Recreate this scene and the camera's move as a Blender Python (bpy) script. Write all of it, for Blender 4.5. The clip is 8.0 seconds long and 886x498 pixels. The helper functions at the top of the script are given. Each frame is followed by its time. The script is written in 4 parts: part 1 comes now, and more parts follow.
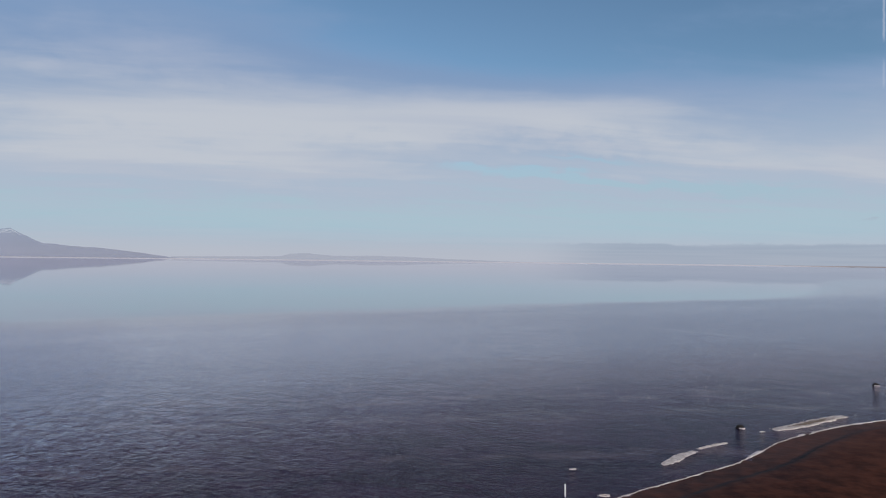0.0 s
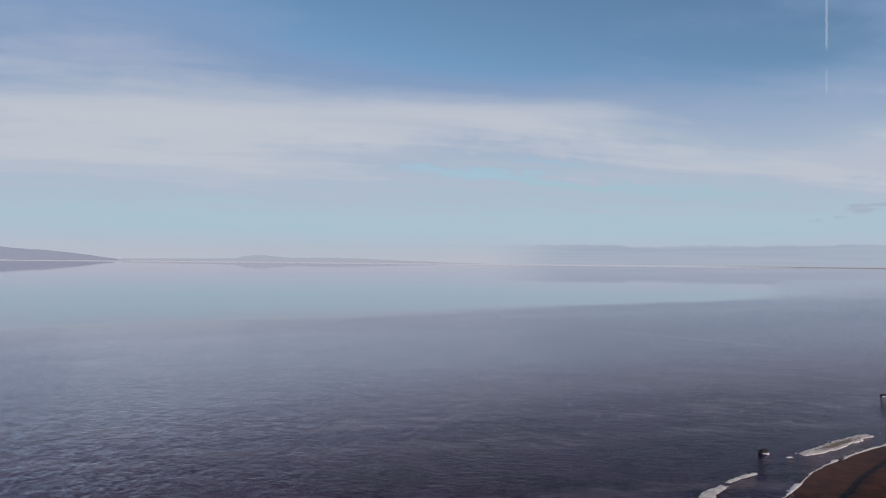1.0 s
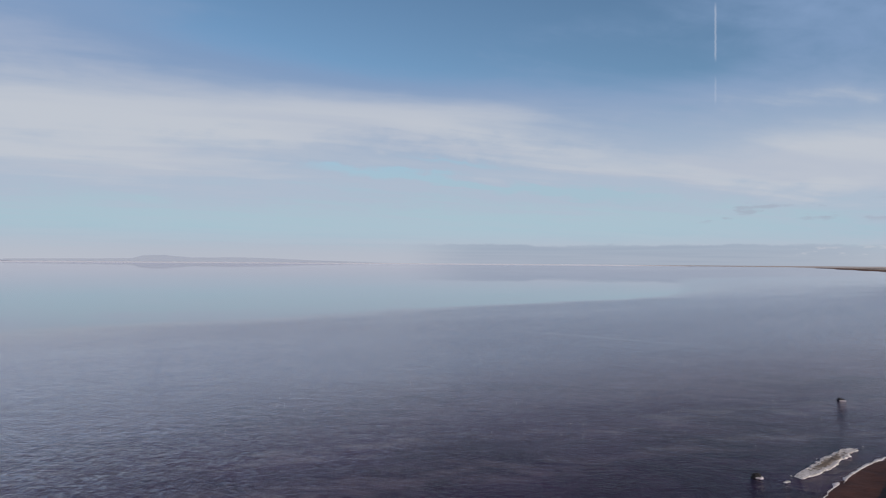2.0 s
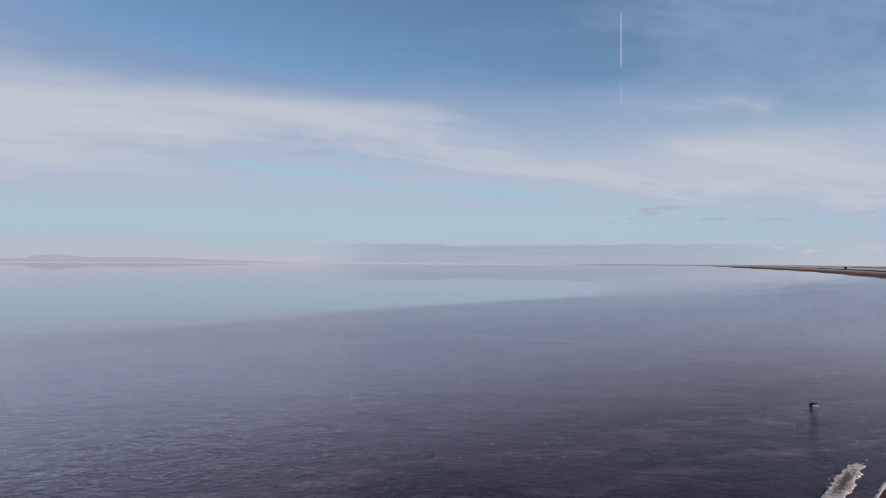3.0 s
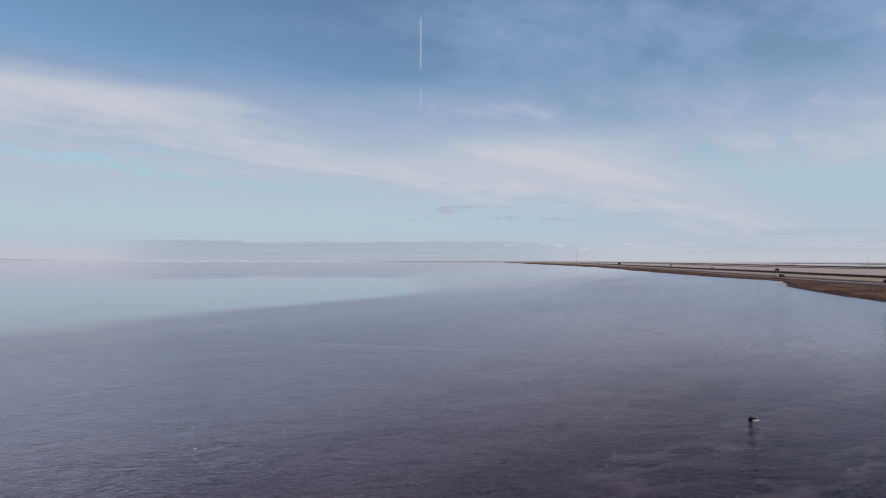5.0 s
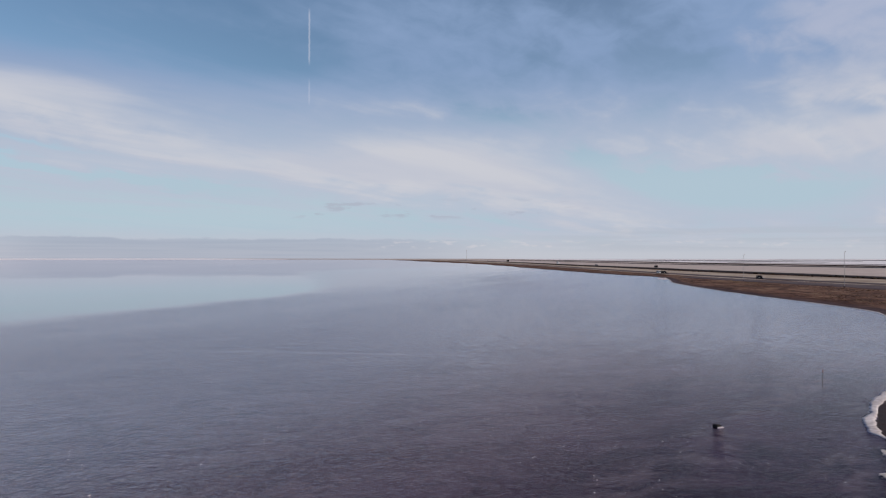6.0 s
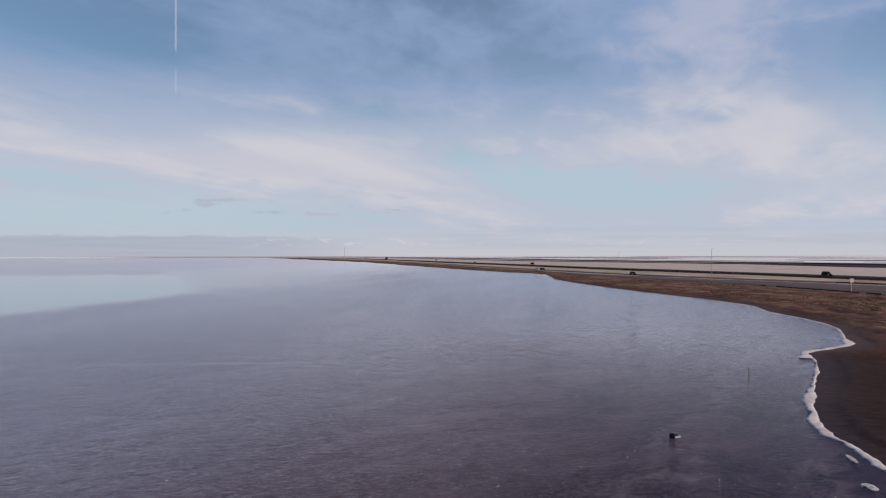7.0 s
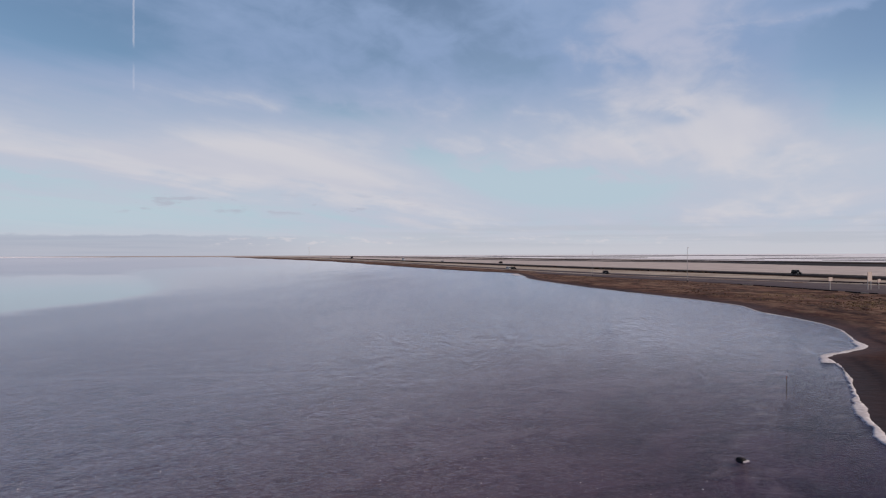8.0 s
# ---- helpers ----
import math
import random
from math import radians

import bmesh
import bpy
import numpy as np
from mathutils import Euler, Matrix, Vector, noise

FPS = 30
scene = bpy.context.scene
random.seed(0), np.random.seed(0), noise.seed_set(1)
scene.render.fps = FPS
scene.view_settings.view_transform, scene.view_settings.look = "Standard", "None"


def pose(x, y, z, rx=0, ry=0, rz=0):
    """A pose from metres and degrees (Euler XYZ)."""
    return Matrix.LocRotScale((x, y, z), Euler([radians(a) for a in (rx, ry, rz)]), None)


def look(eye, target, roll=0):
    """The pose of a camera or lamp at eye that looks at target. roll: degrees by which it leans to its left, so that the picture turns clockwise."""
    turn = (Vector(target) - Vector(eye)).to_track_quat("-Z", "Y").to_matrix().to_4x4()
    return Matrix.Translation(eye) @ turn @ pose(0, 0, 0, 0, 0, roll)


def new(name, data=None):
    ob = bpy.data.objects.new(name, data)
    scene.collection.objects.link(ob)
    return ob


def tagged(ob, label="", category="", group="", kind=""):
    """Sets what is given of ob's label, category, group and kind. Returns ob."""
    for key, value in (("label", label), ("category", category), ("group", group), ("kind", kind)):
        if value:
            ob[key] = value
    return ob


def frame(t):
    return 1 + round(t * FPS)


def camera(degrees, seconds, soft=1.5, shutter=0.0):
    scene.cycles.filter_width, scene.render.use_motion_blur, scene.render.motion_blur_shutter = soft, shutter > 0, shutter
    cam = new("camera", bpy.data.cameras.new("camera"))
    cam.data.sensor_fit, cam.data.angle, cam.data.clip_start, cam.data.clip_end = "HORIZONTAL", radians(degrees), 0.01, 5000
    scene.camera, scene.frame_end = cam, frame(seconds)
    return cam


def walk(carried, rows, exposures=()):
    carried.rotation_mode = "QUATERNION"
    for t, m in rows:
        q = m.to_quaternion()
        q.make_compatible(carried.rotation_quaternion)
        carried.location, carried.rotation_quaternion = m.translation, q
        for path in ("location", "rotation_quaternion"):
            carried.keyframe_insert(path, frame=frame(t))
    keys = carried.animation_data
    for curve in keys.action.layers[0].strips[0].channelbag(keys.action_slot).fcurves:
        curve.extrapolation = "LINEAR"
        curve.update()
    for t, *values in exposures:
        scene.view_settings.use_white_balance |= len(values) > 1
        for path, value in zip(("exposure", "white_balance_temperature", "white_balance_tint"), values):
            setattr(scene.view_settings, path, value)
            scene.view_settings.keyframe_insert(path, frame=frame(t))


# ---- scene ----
cam = camera(65.0, 8.0, soft=1.15)
PATH = [
    (0.0, pose(6.53, -13.62, 9.06, 90.91, -0.70, 14.59)),
    (0.5, pose(5.33, -11.06, 9.08, 91.02, -0.63, 14.00)),
    (1.0, pose(4.01, -8.46, 9.08, 91.09, -0.58, 11.13)),
    (2.5, pose(0.00, 0.00, 9.01, 91.10, -0.33, -0.00)),
    (3.0, pose(-1.14, 2.76, 8.95, 91.09, -0.29, -3.39)),
    (3.5, pose(-2.10, 5.73, 8.98, 91.04, -0.30, -6.90)),
    (4.0, pose(-3.03, 8.73, 8.97, 90.98, -0.26, -10.85)),
    (5.5, pose(-5.00, 17.45, 8.93, 90.82, -0.03, -24.12)),
    (6.0, pose(-5.37, 20.27, 8.93, 90.70, -0.03, -28.68)),
    (6.5, pose(-5.52, 23.12, 8.95, 90.58, 0.04, -33.74)),
    (7.0, pose(-5.45, 25.92, 8.98, 90.49, 0.11, -38.79)),
    (7.5, pose(-5.24, 28.83, 9.03, 90.41, 0.15, -41.70)),
    (8.0, pose(-4.90, 31.59, 9.06, 90.40, 0.20, -41.73)),
]
walk(cam, PATH, ((0, -0.06, 6500, 10), (4, 0.0, 6500, 10), (5.5, 0.05, 6700, 12), (7, 0.08, 6900, 16), (8, 0.1, 6950, 16)))

# ---- world, sun ----
SUN_AZ, SUN_EL = 135.0, 25.0      # clockwise from +y, above the horizon


class Nodes:
    """Small wrapper that adds nodes and returns output sockets."""

    def __init__(self, tree):
        self.tree = tree

    def add(self, kind):
        return self.tree.nodes.new(kind)

    def put(self, socket, value):
        if isinstance(value, bpy.types.NodeSocket):
            self.tree.links.new(value, socket)
        else:
            socket.default_value = value

    def math(self, op, a, b=0.0, c=0.0, clamp=False):
        n = self.add("ShaderNodeMath")
        n.operation, n.use_clamp = op, clamp
        for s, v in zip(n.inputs, (a, b, c)):
            self.put(s, v)
        return n.outputs[0]

    def ramp(self, value, a, b, to0=0.0, to1=1.0, smooth=True):
        n = self.add("ShaderNodeMapRange")
        n.interpolation_type = "SMOOTHSTEP" if smooth else "LINEAR"
        for s, v in zip(n.inputs, (value, a, b, to0, to1)):
            self.put(s, v)
        return n.outputs[0]

    def mix(self, f, a, b, blend="MIX"):
        n = self.add("ShaderNodeMix")
        n.data_type, n.blend_type = "RGBA", blend
        self.put(n.inputs[0], f)
        self.put(n.inputs[6], a)
        self.put(n.inputs[7], b)
        return n.outputs[2]

    def noise(self, vec, scale, detail=4.0, rough=0.5, distort=0.0):
        n = self.add("ShaderNodeTexNoise")
        if vec is not None:
            self.put(n.inputs["Vector"], vec)
        n.inputs["Scale"].default_value = scale
        n.inputs["Detail"].default_value = detail
        n.inputs["Roughness"].default_value = rough
        n.inputs["Distortion"].default_value = distort
        return n.outputs["Fac"]

    def vec(self, x, y, z=0.0):
        n = self.add("ShaderNodeCombineXYZ")
        for s, v in zip(n.inputs, (x, y, z)):
            self.put(s, v)
        return n.outputs[0]

    def attribute(self, name):
        n = self.add("ShaderNodeAttribute")
        n.attribute_name = name
        return n.outputs["Fac"]

    def position(self):
        n = self.add("ShaderNodeNewGeometry")
        s = self.add("ShaderNodeSeparateXYZ")
        self.tree.links.new(n.outputs["Position"], s.inputs[0])
        return n.outputs["Position"], s.outputs[0], s.outputs[1], s.outputs[2]


def blob(n, az, el, a0, e0, wa, we, tilt, amount):
    """A soft oval in azimuth and elevation (degrees), tilted by tilt degrees of elevation per degree of azimuth."""
    da = n.math("SUBTRACT", az, a0)
    de = n.math("SUBTRACT", n.math("SUBTRACT", el, e0), n.math("MULTIPLY", da, tilt))
    q = n.math("ADD", n.math("POWER", n.math("MULTIPLY", da, 1.0 / wa), 2.0), n.math("POWER", n.math("MULTIPLY", de, 1.0 / we), 2.0))
    return n.math("MULTIPLY", n.math("EXPONENT", n.math("MULTIPLY", q, -1.0)), amount)


def make_world():
    world = bpy.data.worlds.new("sky")
    scene.world = world
    world.use_nodes = True
    t = world.node_tree
    t.nodes.clear()
    n = Nodes(t)
    coord = n.add("ShaderNodeTexCoord")
    split = n.add("ShaderNodeSeparateXYZ")
    t.links.new(coord.outputs["Generated"], split.inputs[0])
    x, y, z0 = split.outputs
    z = n.math("MAXIMUM", z0, 0.0006)
    sky = n.add("ShaderNodeTexSky")
    sky.sky_type, sky.sun_disc, sky.sun_elevation, sky.sun_rotation = "NISHITA", False, radians(SUN_EL), radians(SUN_AZ)
    sky.altitude, sky.air_density, sky.dust_density, sky.ozone_density = 1300.0, 1.0, 0.6, 1.6
    t.links.new(n.vec(x, y, z), sky.inputs[0])
    az = n.math("MULTIPLY", n.math("ARCTAN2", x, y), 180.0 / math.pi)
    el = n.math("MULTIPLY", n.math("ARCSINE", z), 180.0 / math.pi)
    # clouds on a flat sheet far up, drawn out along one wind direction
    far = n.math("DIVIDE", 1.0, n.math("ADD", z, 0.07))
    px, py = n.math("MULTIPLY", x, far), n.math("MULTIPLY", y, far)
    ca, sa = math.cos(radians(CLOUD_WIND)), math.sin(radians(CLOUD_WIND))
    along = n.math("ADD", n.math("MULTIPLY", px, sa), n.math("MULTIPLY", py, ca))
    across = n.math("SUBTRACT", n.math("MULTIPLY", px, ca), n.math("MULTIPLY", py, sa))
    big = n.noise(n.vec(n.math("MULTIPLY", along, 0.3), across, 3.7), 0.8, 3.0, 0.5, 0.3)
    mid = n.noise(n.vec(n.math("MULTIPLY", along, 0.38), across, 9.1), 2.0, 4.0, 0.52, 0.5)
    fine = n.noise(n.vec(n.math("MULTIPLY", along, 0.5), across, 1.3), 6.0, 4.0, 0.55, 0.5)
    puff = n.noise(n.vec(n.math("MULTIPLY", az, 0.55), el, 2.4), 0.55, 4.0, 0.55, 0.4)
    elw = n.math("ADD", el, n.math("MULTIPLY_ADD", n.math("SUBTRACT", mid, 0.5), 2.2, n.math("MULTIPLY", n.math("SUBTRACT", puff, 0.5), 1.6)))
    azw = n.math("ADD", az, n.math("MULTIPLY", n.math("SUBTRACT", big, 0.5), 8.0))
    cover = n.math("MULTIPLY_ADD", n.math("SUBTRACT", big, 0.5), 0.35, n.ramp(el, 3.0, 8.0, 0.30, CLOUD_BASE))
    cover = n.math("ADD", cover, n.ramp(el, 12.0, 20.0, 0.0, -0.06))
    cover = n.math("MULTIPLY_ADD", n.math("SUBTRACT", mid, 0.5), 0.85, cover)
    cover = n.math("MULTIPLY_ADD", n.math("SUBTRACT", puff, 0.5), n.ramp(az, 10.0, 45.0, 0.25, 0.75), cover)
    cover = n.math("MULTIPLY_ADD", n.math("SUBTRACT", fine, 0.5), 0.22, cover)
    for a0, e0, wa, we, tilt, amount in CLOUD_BANDS + CLOUD_GAPS:
        cover = n.math("ADD", cover, blob(n, azw, elw, a0, e0, wa, we, tilt, amount))
    # cloud thinned out above the view so that the ripples reflect less light
    cover = n.math("ADD", cover, n.ramp(el, 20.0, 36.0, 0.0, -0.5))
    clear_sky = n.mix(1.0, sky.outputs[0], SKY_TINT, "MULTIPLY")
    # sky above the view darkened to dim what the lake reflects
    clear_sky = n.mix(n.ramp(el, 20.0, 38.0), clear_sky, n.mix(1.0, clear_sky, (0.52, 0.60, 0.84, 1), "MULTIPLY"))
    clear_sky = n.mix(1.0, clear_sky, n.mix(n.ramp(az, 64.0, 76.0), n.mix(n.ramp(az, 15.0, 48.0), (1, 1, 1, 1), (1.32, 1.14, 1.10, 1)), (0.90, 0.84, 0.86, 1)), "MULTIPLY")
    clear_sky = n.mix(n.ramp(el, 14.0, 4.5), clear_sky, (3.95, 5.35, 6.35, 1))
    veil = n.mix(n.ramp(el, 16.0, 6.0), (2.2, 3.35, 5.35, 1), (4.35, 5.15, 6.3, 1))
    soft = n.noise(n.vec(n.math("MULTIPLY", along, 0.35), across, 6.2), 1.5, 3.0, 0.5, 0.5)
    white = n.mix(n.ramp(el, 17.0, 10.5), (3.7, 4.4, 5.95, 1), n.mix(n.ramp(soft, 0.36, 0.6), (4.85, 5.35, 6.3, 1), (5.4, 5.8, 6.5, 1)))
    colour = n.mix(n.ramp(cover, 0.0, 0.52), clear_sky, veil)
    colour = n.mix(n.ramp(cover, 0.45, 1.0), colour, white)
    # pale blue-green clear strip low down
    strip = n.math("MULTIPLY", n.ramp(elw, 1.0, 2.8), n.ramp(elw, 5.6, 3.4))
    strip = n.math("MULTIPLY", strip, n.math("ADD", n.ramp(az, 36.0, 14.0, 0.0, 0.55), n.ramp(az, -28.0, -46.0, 0.0, -0.15)))
    colour = n.mix(strip, colour, (4.15, 5.75, 6.5, 1))
    # haze on the horizon
    colour = n.mix(n.ramp(el, 2.8, 0.0, 0.0, 0.97), colour, n.mix(n.ramp(az, -10.0, 45.0), (4.95, 5.25, 6.0, 1), (4.9, 5.35, 6.05, 1)))
    # low bank of grey cloud
    edge = n.noise(n.vec(az, n.math("MULTIPLY", el, 3.0), 5.0), 0.35, 4.0, 0.6)
    top = n.math("MULTIPLY_ADD", edge, 0.7, 1.25)
    bank = n.math("MULTIPLY", n.ramp(n.math("SUBTRACT", top, el), 0.0, 0.22), n.math("MULTIPLY", n.math("MULTIPLY_ADD", n.ramp(az, -8.0, 0.0), 0.8, n.ramp(az, -34.0, -24.0, 0.0, 0.1)), n.ramp(az, 36.0, 20.0)))
    streak = n.noise(n.vec(n.math("MULTIPLY", az, 0.12), n.math("MULTIPLY", el, 4.0), 2.0), 1.0, 3.0)
    colour = n.mix(n.math("MULTIPLY", bank, n.ramp(streak, 0.3, 0.7, 0.55, 0.75)), colour, (3.05, 3.7, 4.75, 1))
    # a few small dark cloudlets, and white ones just over the horizon
    bits = n.noise(n.vec(n.math("MULTIPLY", az, 0.33), n.math("MULTIPLY", el, 1.3), 8.0), 1.0, 4.0, 0.55)
    zone = n.math("MULTIPLY", n.ramp(el, 3.0, 3.5), n.ramp(el, 5.0, 4.3))
    zone = n.math("MULTIPLY", zone, n.math("MULTIPLY", n.ramp(az, 14.0, 18.0), n.ramp(az, 42.0, 36.0)))
    colour = n.mix(n.math("MULTIPLY", n.math("MULTIPLY", n.ramp(bits, 0.55, 0.66), zone), 0.6), colour, (3.7, 4.15, 5.1, 1))
    bits = n.noise(n.vec(n.math("MULTIPLY", az, 0.7), n.math("MULTIPLY", el, 2.6), 1.0), 1.0, 4.0, 0.55)
    zone = n.math("MULTIPLY", n.math("MULTIPLY", n.ramp(el, 0.5, 0.9), n.ramp(el, 1.6, 1.2)), n.math("MULTIPLY", n.ramp(az, 20.0, 26.0), n.ramp(az, 75.0, 50.0)))
    colour = n.mix(n.math("MULTIPLY", n.ramp(bits, 0.52, 0.66, 0.0, 0.5), zone), colour, (6.0, 6.1, 6.6, 1))
    grey = n.noise(n.vec(n.math("MULTIPLY", az, 0.08), n.math("MULTIPLY", el, 2.2), 4.0), 1.0, 3.0, 0.5)
    zone = n.math("MULTIPLY", n.math("MULTIPLY", n.ramp(el, 0.3, 0.8), n.ramp(el, 3.4, 1.6)), n.ramp(az, 30.0, 45.0, 0.0, 0.5))
    colour = n.mix(n.math("MULTIPLY", n.ramp(grey, 0.42, 0.62), zone), colour, (4.1, 4.7, 5.5, 1))
    # vapour trail of an aeroplane
    wig = n.noise(n.vec(0.0, el, 0.0), 2.5, 3.0)
    off = n.math("ABSOLUTE", n.math("SUBTRACT", n.math("SUBTRACT", az, 17.75), n.math("MULTIPLY", n.math("SUBTRACT", wig, 0.5), 0.09)))
    line = n.ramp(off, 0.11, 0.02)
    high_part = n.math("MULTIPLY", n.math("MULTIPLY", n.ramp(el, 15.1, 15.8), n.ramp(el, 19.6, 18.9)), 0.32)
    low_part = n.math("MULTIPLY", n.math("MULTIPLY", n.ramp(el, 12.0, 12.6), n.ramp(el, 14.4, 13.6)), 0.17)
    colour = n.mix(n.math("MULTIPLY", line, n.math("ADD", high_part, low_part)), colour, (6.6, 6.9, 7.9, 1))
    back = n.add("ShaderNodeBackground")
    back.inputs[1].default_value = 0.1
    t.links.new(colour, back.inputs[0])
    out = n.add("ShaderNodeOutputWorld")
    t.links.new(back.outputs[0], out.inputs[0])


CLOUD_WIND, CLOUD_BASE = 65.0, 0.50
SKY_TINT = (0.90, 1.03, 1.04, 1)
# azimuth, elevation, half widths, tilt, amount
CLOUD_BANDS = (
    (-26, 11.2, 26, 1.5, 0.02, 0.45),
    (-2, 10.3, 12, 1.2, -0.09, 0.40),
    (-18, 13.2, 22, 1.5, -0.05, 0.17),
    (-35, 8.0, 20, 2.5, 0.0, 0.42),
    (-38, 15.5, 14, 4.0, -0.1, 0.18),
    (10, 7.5, 6, 0.6, -0.1, 0.25),
    (22, 7.4, 8, 1.7, -0.02, 0.25),
    (29, 7.8, 8, 1.9, -0.1, 0.35),
    (36, 5.0, 11, 2.2, -0.18, 0.55),
    (18, 12.6, 9, 1.8, 0.0, 0.05),
    (55, 8.7, 8, 1.5, 0.0, 0.35),
    # cloud added above the view, unseen, to brighten reflections in the lake
    (62, 27.0, 17, 5.5, 0.0, 0.45),
    (64, 10.0, 7, 2.8, -0.3, 0.50),
    (60, 17.5, 7, 2.0, 0.0, 0.26),
    (73, 17.2, 5, 0.4, 0.0, 0.50),
    (68, 3.5, 15, 2.4, 0.0, 0.40),
)
CLOUD_GAPS = (
    (-10, 16.8, 15, 1.8, -0.07, -0.42),
    (-8, 20.5, 20, 1.6, 0.0, -0.35),
    (12, 15.4, 8, 2.6, 0.0, -0.32),
    (36, 14.8, 9, 3.4, 0.0, -0.20),
    # unseen gap added above the view to darken reflections in the lake
    (8, 26.0, 32, 7.0, 0.0, -0.55),
    (-9, 7.3, 8, 0.40, -0.07, -0.42),
    (-1, 8.2, 6, 0.30, -0.1, -0.45),
    (-1, 6.6, 9, 0.35, -0.09, -0.45),
    (5, 5.8, 7, 0.30, -0.1, -0.45),
    (41, 8.1, 5, 0.7, 0.0, -0.50),
    (45, 6.6, 4.5, 0.9, -0.1, -0.80),
    (52, 5.2, 7, 1.3, -0.03, -0.90),
    (60, 10.8, 2.4, 0.8, -0.15, -0.50),
    (50, 14.2, 6, 1.4, 0.0, -0.24),
    (34, 11.4, 8, 0.8, 0.0, -0.20),
    (77, 14.0, 7.5, 5.0, 0.0, -1.10),
)
make_world()
sun_data = bpy.data.lights.new("sun", "SUN")
sun_data.energy, sun_data.angle, sun_data.color = 3.6, radians(0.8), (1.0, 0.89, 0.77)
sun = new("sun", sun_data)
sd = Vector((math.sin(radians(SUN_AZ)) * math.cos(radians(SUN_EL)), math.cos(radians(SUN_AZ)) * math.cos(radians(SUN_EL)), math.sin(radians(SUN_EL))))
sun.matrix_world = look(sd * 200, (0, 0, 0))


# ---- materials ----
def material(name, rough=0.8, metal=0.0):
    m = bpy.data.materials.new(name)
    m.use_nodes = True
    n = Nodes(m.node_tree)
    b = m.node_tree.nodes["Principled BSDF"]
    b.inputs["Roughness"].default_value = rough
    b.inputs["Metallic"].default_value = metal
    return m, n, b


def bump(n, b, height, strength, distance):
    k = n.add("ShaderNodeBump")
    k.inputs["Strength"].default_value = strength
    k.inputs["Distance"].default_value = distance
    n.put(k.inputs["Height"], height)
    n.tree.links.new(k.outputs[0], b.inputs["Normal"])


def grainy(name, c0, c1, scale, rough=0.8, metal=0.0, relief=0.0, big=None, spec=0.5):
    """Two tones mixed by noise at two scales, with a fine relief."""
    m, n, b = material(name, rough, metal)
    pos = n.add("ShaderNodeNewGeometry").outputs["Position"]
    f = n.math("MULTIPLY_ADD", n.noise(pos, scale, 5.0, 0.6), 0.6, n.math("MULTIPLY", n.noise(pos, big or scale * 0.13, 3.0), 0.4))
    col = n.mix(n.ramp(f, 0.32, 0.68), (*c0, 1), (*c1, 1))
    n.tree.links.new(col, b.inputs["Base Color"])
    b.inputs["Specular IOR Level"].default_value = spec
    if relief:
        bump(n, b, n.noise(pos, scale * 1.7, 6.0, 0.65), 0.6, relief)
    return m


def dirty_salt():
    """Salt crust with brown silt where the attribute 'dirt' says so, broken up by noise."""
    m, n, b = material("silted_salt", 0.8)
    pos = n.add("ShaderNodeNewGeometry").outputs["Position"]
    g1, g2 = n.noise(pos, 5.0, 5.0, 0.65), n.noise(pos, 22.0, 4.0, 0.6)
    salt = n.mix(n.ramp(g1, 0.35, 0.65), (0.42, 0.37, 0.34, 1), (0.72, 0.67, 0.64, 1))
    salt = n.mix(n.ramp(g2, 0.6, 0.72, 0.0, 0.7), salt, (0.20, 0.16, 0.14, 1))
    silt = n.mix(n.ramp(g2, 0.35, 0.65), (0.10, 0.075, 0.055, 1), (0.26, 0.20, 0.15, 1))
    dirt = n.math("MULTIPLY_ADD", n.math("SUBTRACT", g1, 0.5), 2.3, n.attribute("dirt"))
    n.tree.links.new(n.mix(n.ramp(dirt, 0.35, 0.6), salt, silt), b.inputs["Base Color"])
    bump(n, b, n.math("MULTIPLY_ADD", g2, 0.5, g1), 0.8, 0.06)
    return m


SALT = grainy("salt_crust", (0.46, 0.40, 0.38), (0.76, 0.71, 0.69), 3.0, 0.75, relief=0.03)
DIRTY_SALT = dirty_salt()
SILT = grainy("brown_silt", (0.17, 0.13, 0.10), (0.33, 0.26, 0.20), 4.0, 0.8, relief=0.03)
ROCK = grainy("dark_rock", (0.010, 0.009, 0.010), (0.035, 0.030, 0.030), 9.0, 0.8, relief=0.03, spec=0.2)
ASPHALT = grainy("grey_asphalt", (0.080, 0.059, 0.060), (0.13, 0.102, 0.102), 0.8, 0.85, relief=0.01, spec=0.08)
DARK_ASPHALT = grainy("dark_asphalt", (0.018, 0.016, 0.016), (0.035, 0.03, 0.03), 0.5, 0.9, relief=0.01, spec=0.08)
GRAVEL = grainy("pale_gravel", (0.24, 0.185, 0.14), (0.54, 0.46, 0.37), 0.1, 0.95, relief=0.05, big=0.03, spec=0.08)
DARK_BANK = grainy("dark_bank", (0.010, 0.006, 0.005), (0.034, 0.020, 0.015), 0.2, 0.95, relief=0.1, big=0.02, spec=0.08)
CHANNEL = grainy("dark_brine", (0.014, 0.012, 0.013), (0.035, 0.03, 0.033), 0.02, 0.9, spec=0.08)
GALV = grainy("galvanised_steel", (0.34, 0.32, 0.31), (0.48, 0.46, 0.44), 6.0, 0.6, 0.2)
SIGN_FACE = grainy("weathered_sign_panel", (0.48, 0.36, 0.31), (0.62, 0.50, 0.44), 2.0, 0.6)
WOOD = grainy("weathered_wood", (0.05, 0.035, 0.03), (0.11, 0.08, 0.065), 8.0, 0.85, relief=0.01)
WHITE_PAINT = grainy("white_paint", (0.7, 0.7, 0.7), (0.82, 0.82, 0.82), 4.0, 0.4)
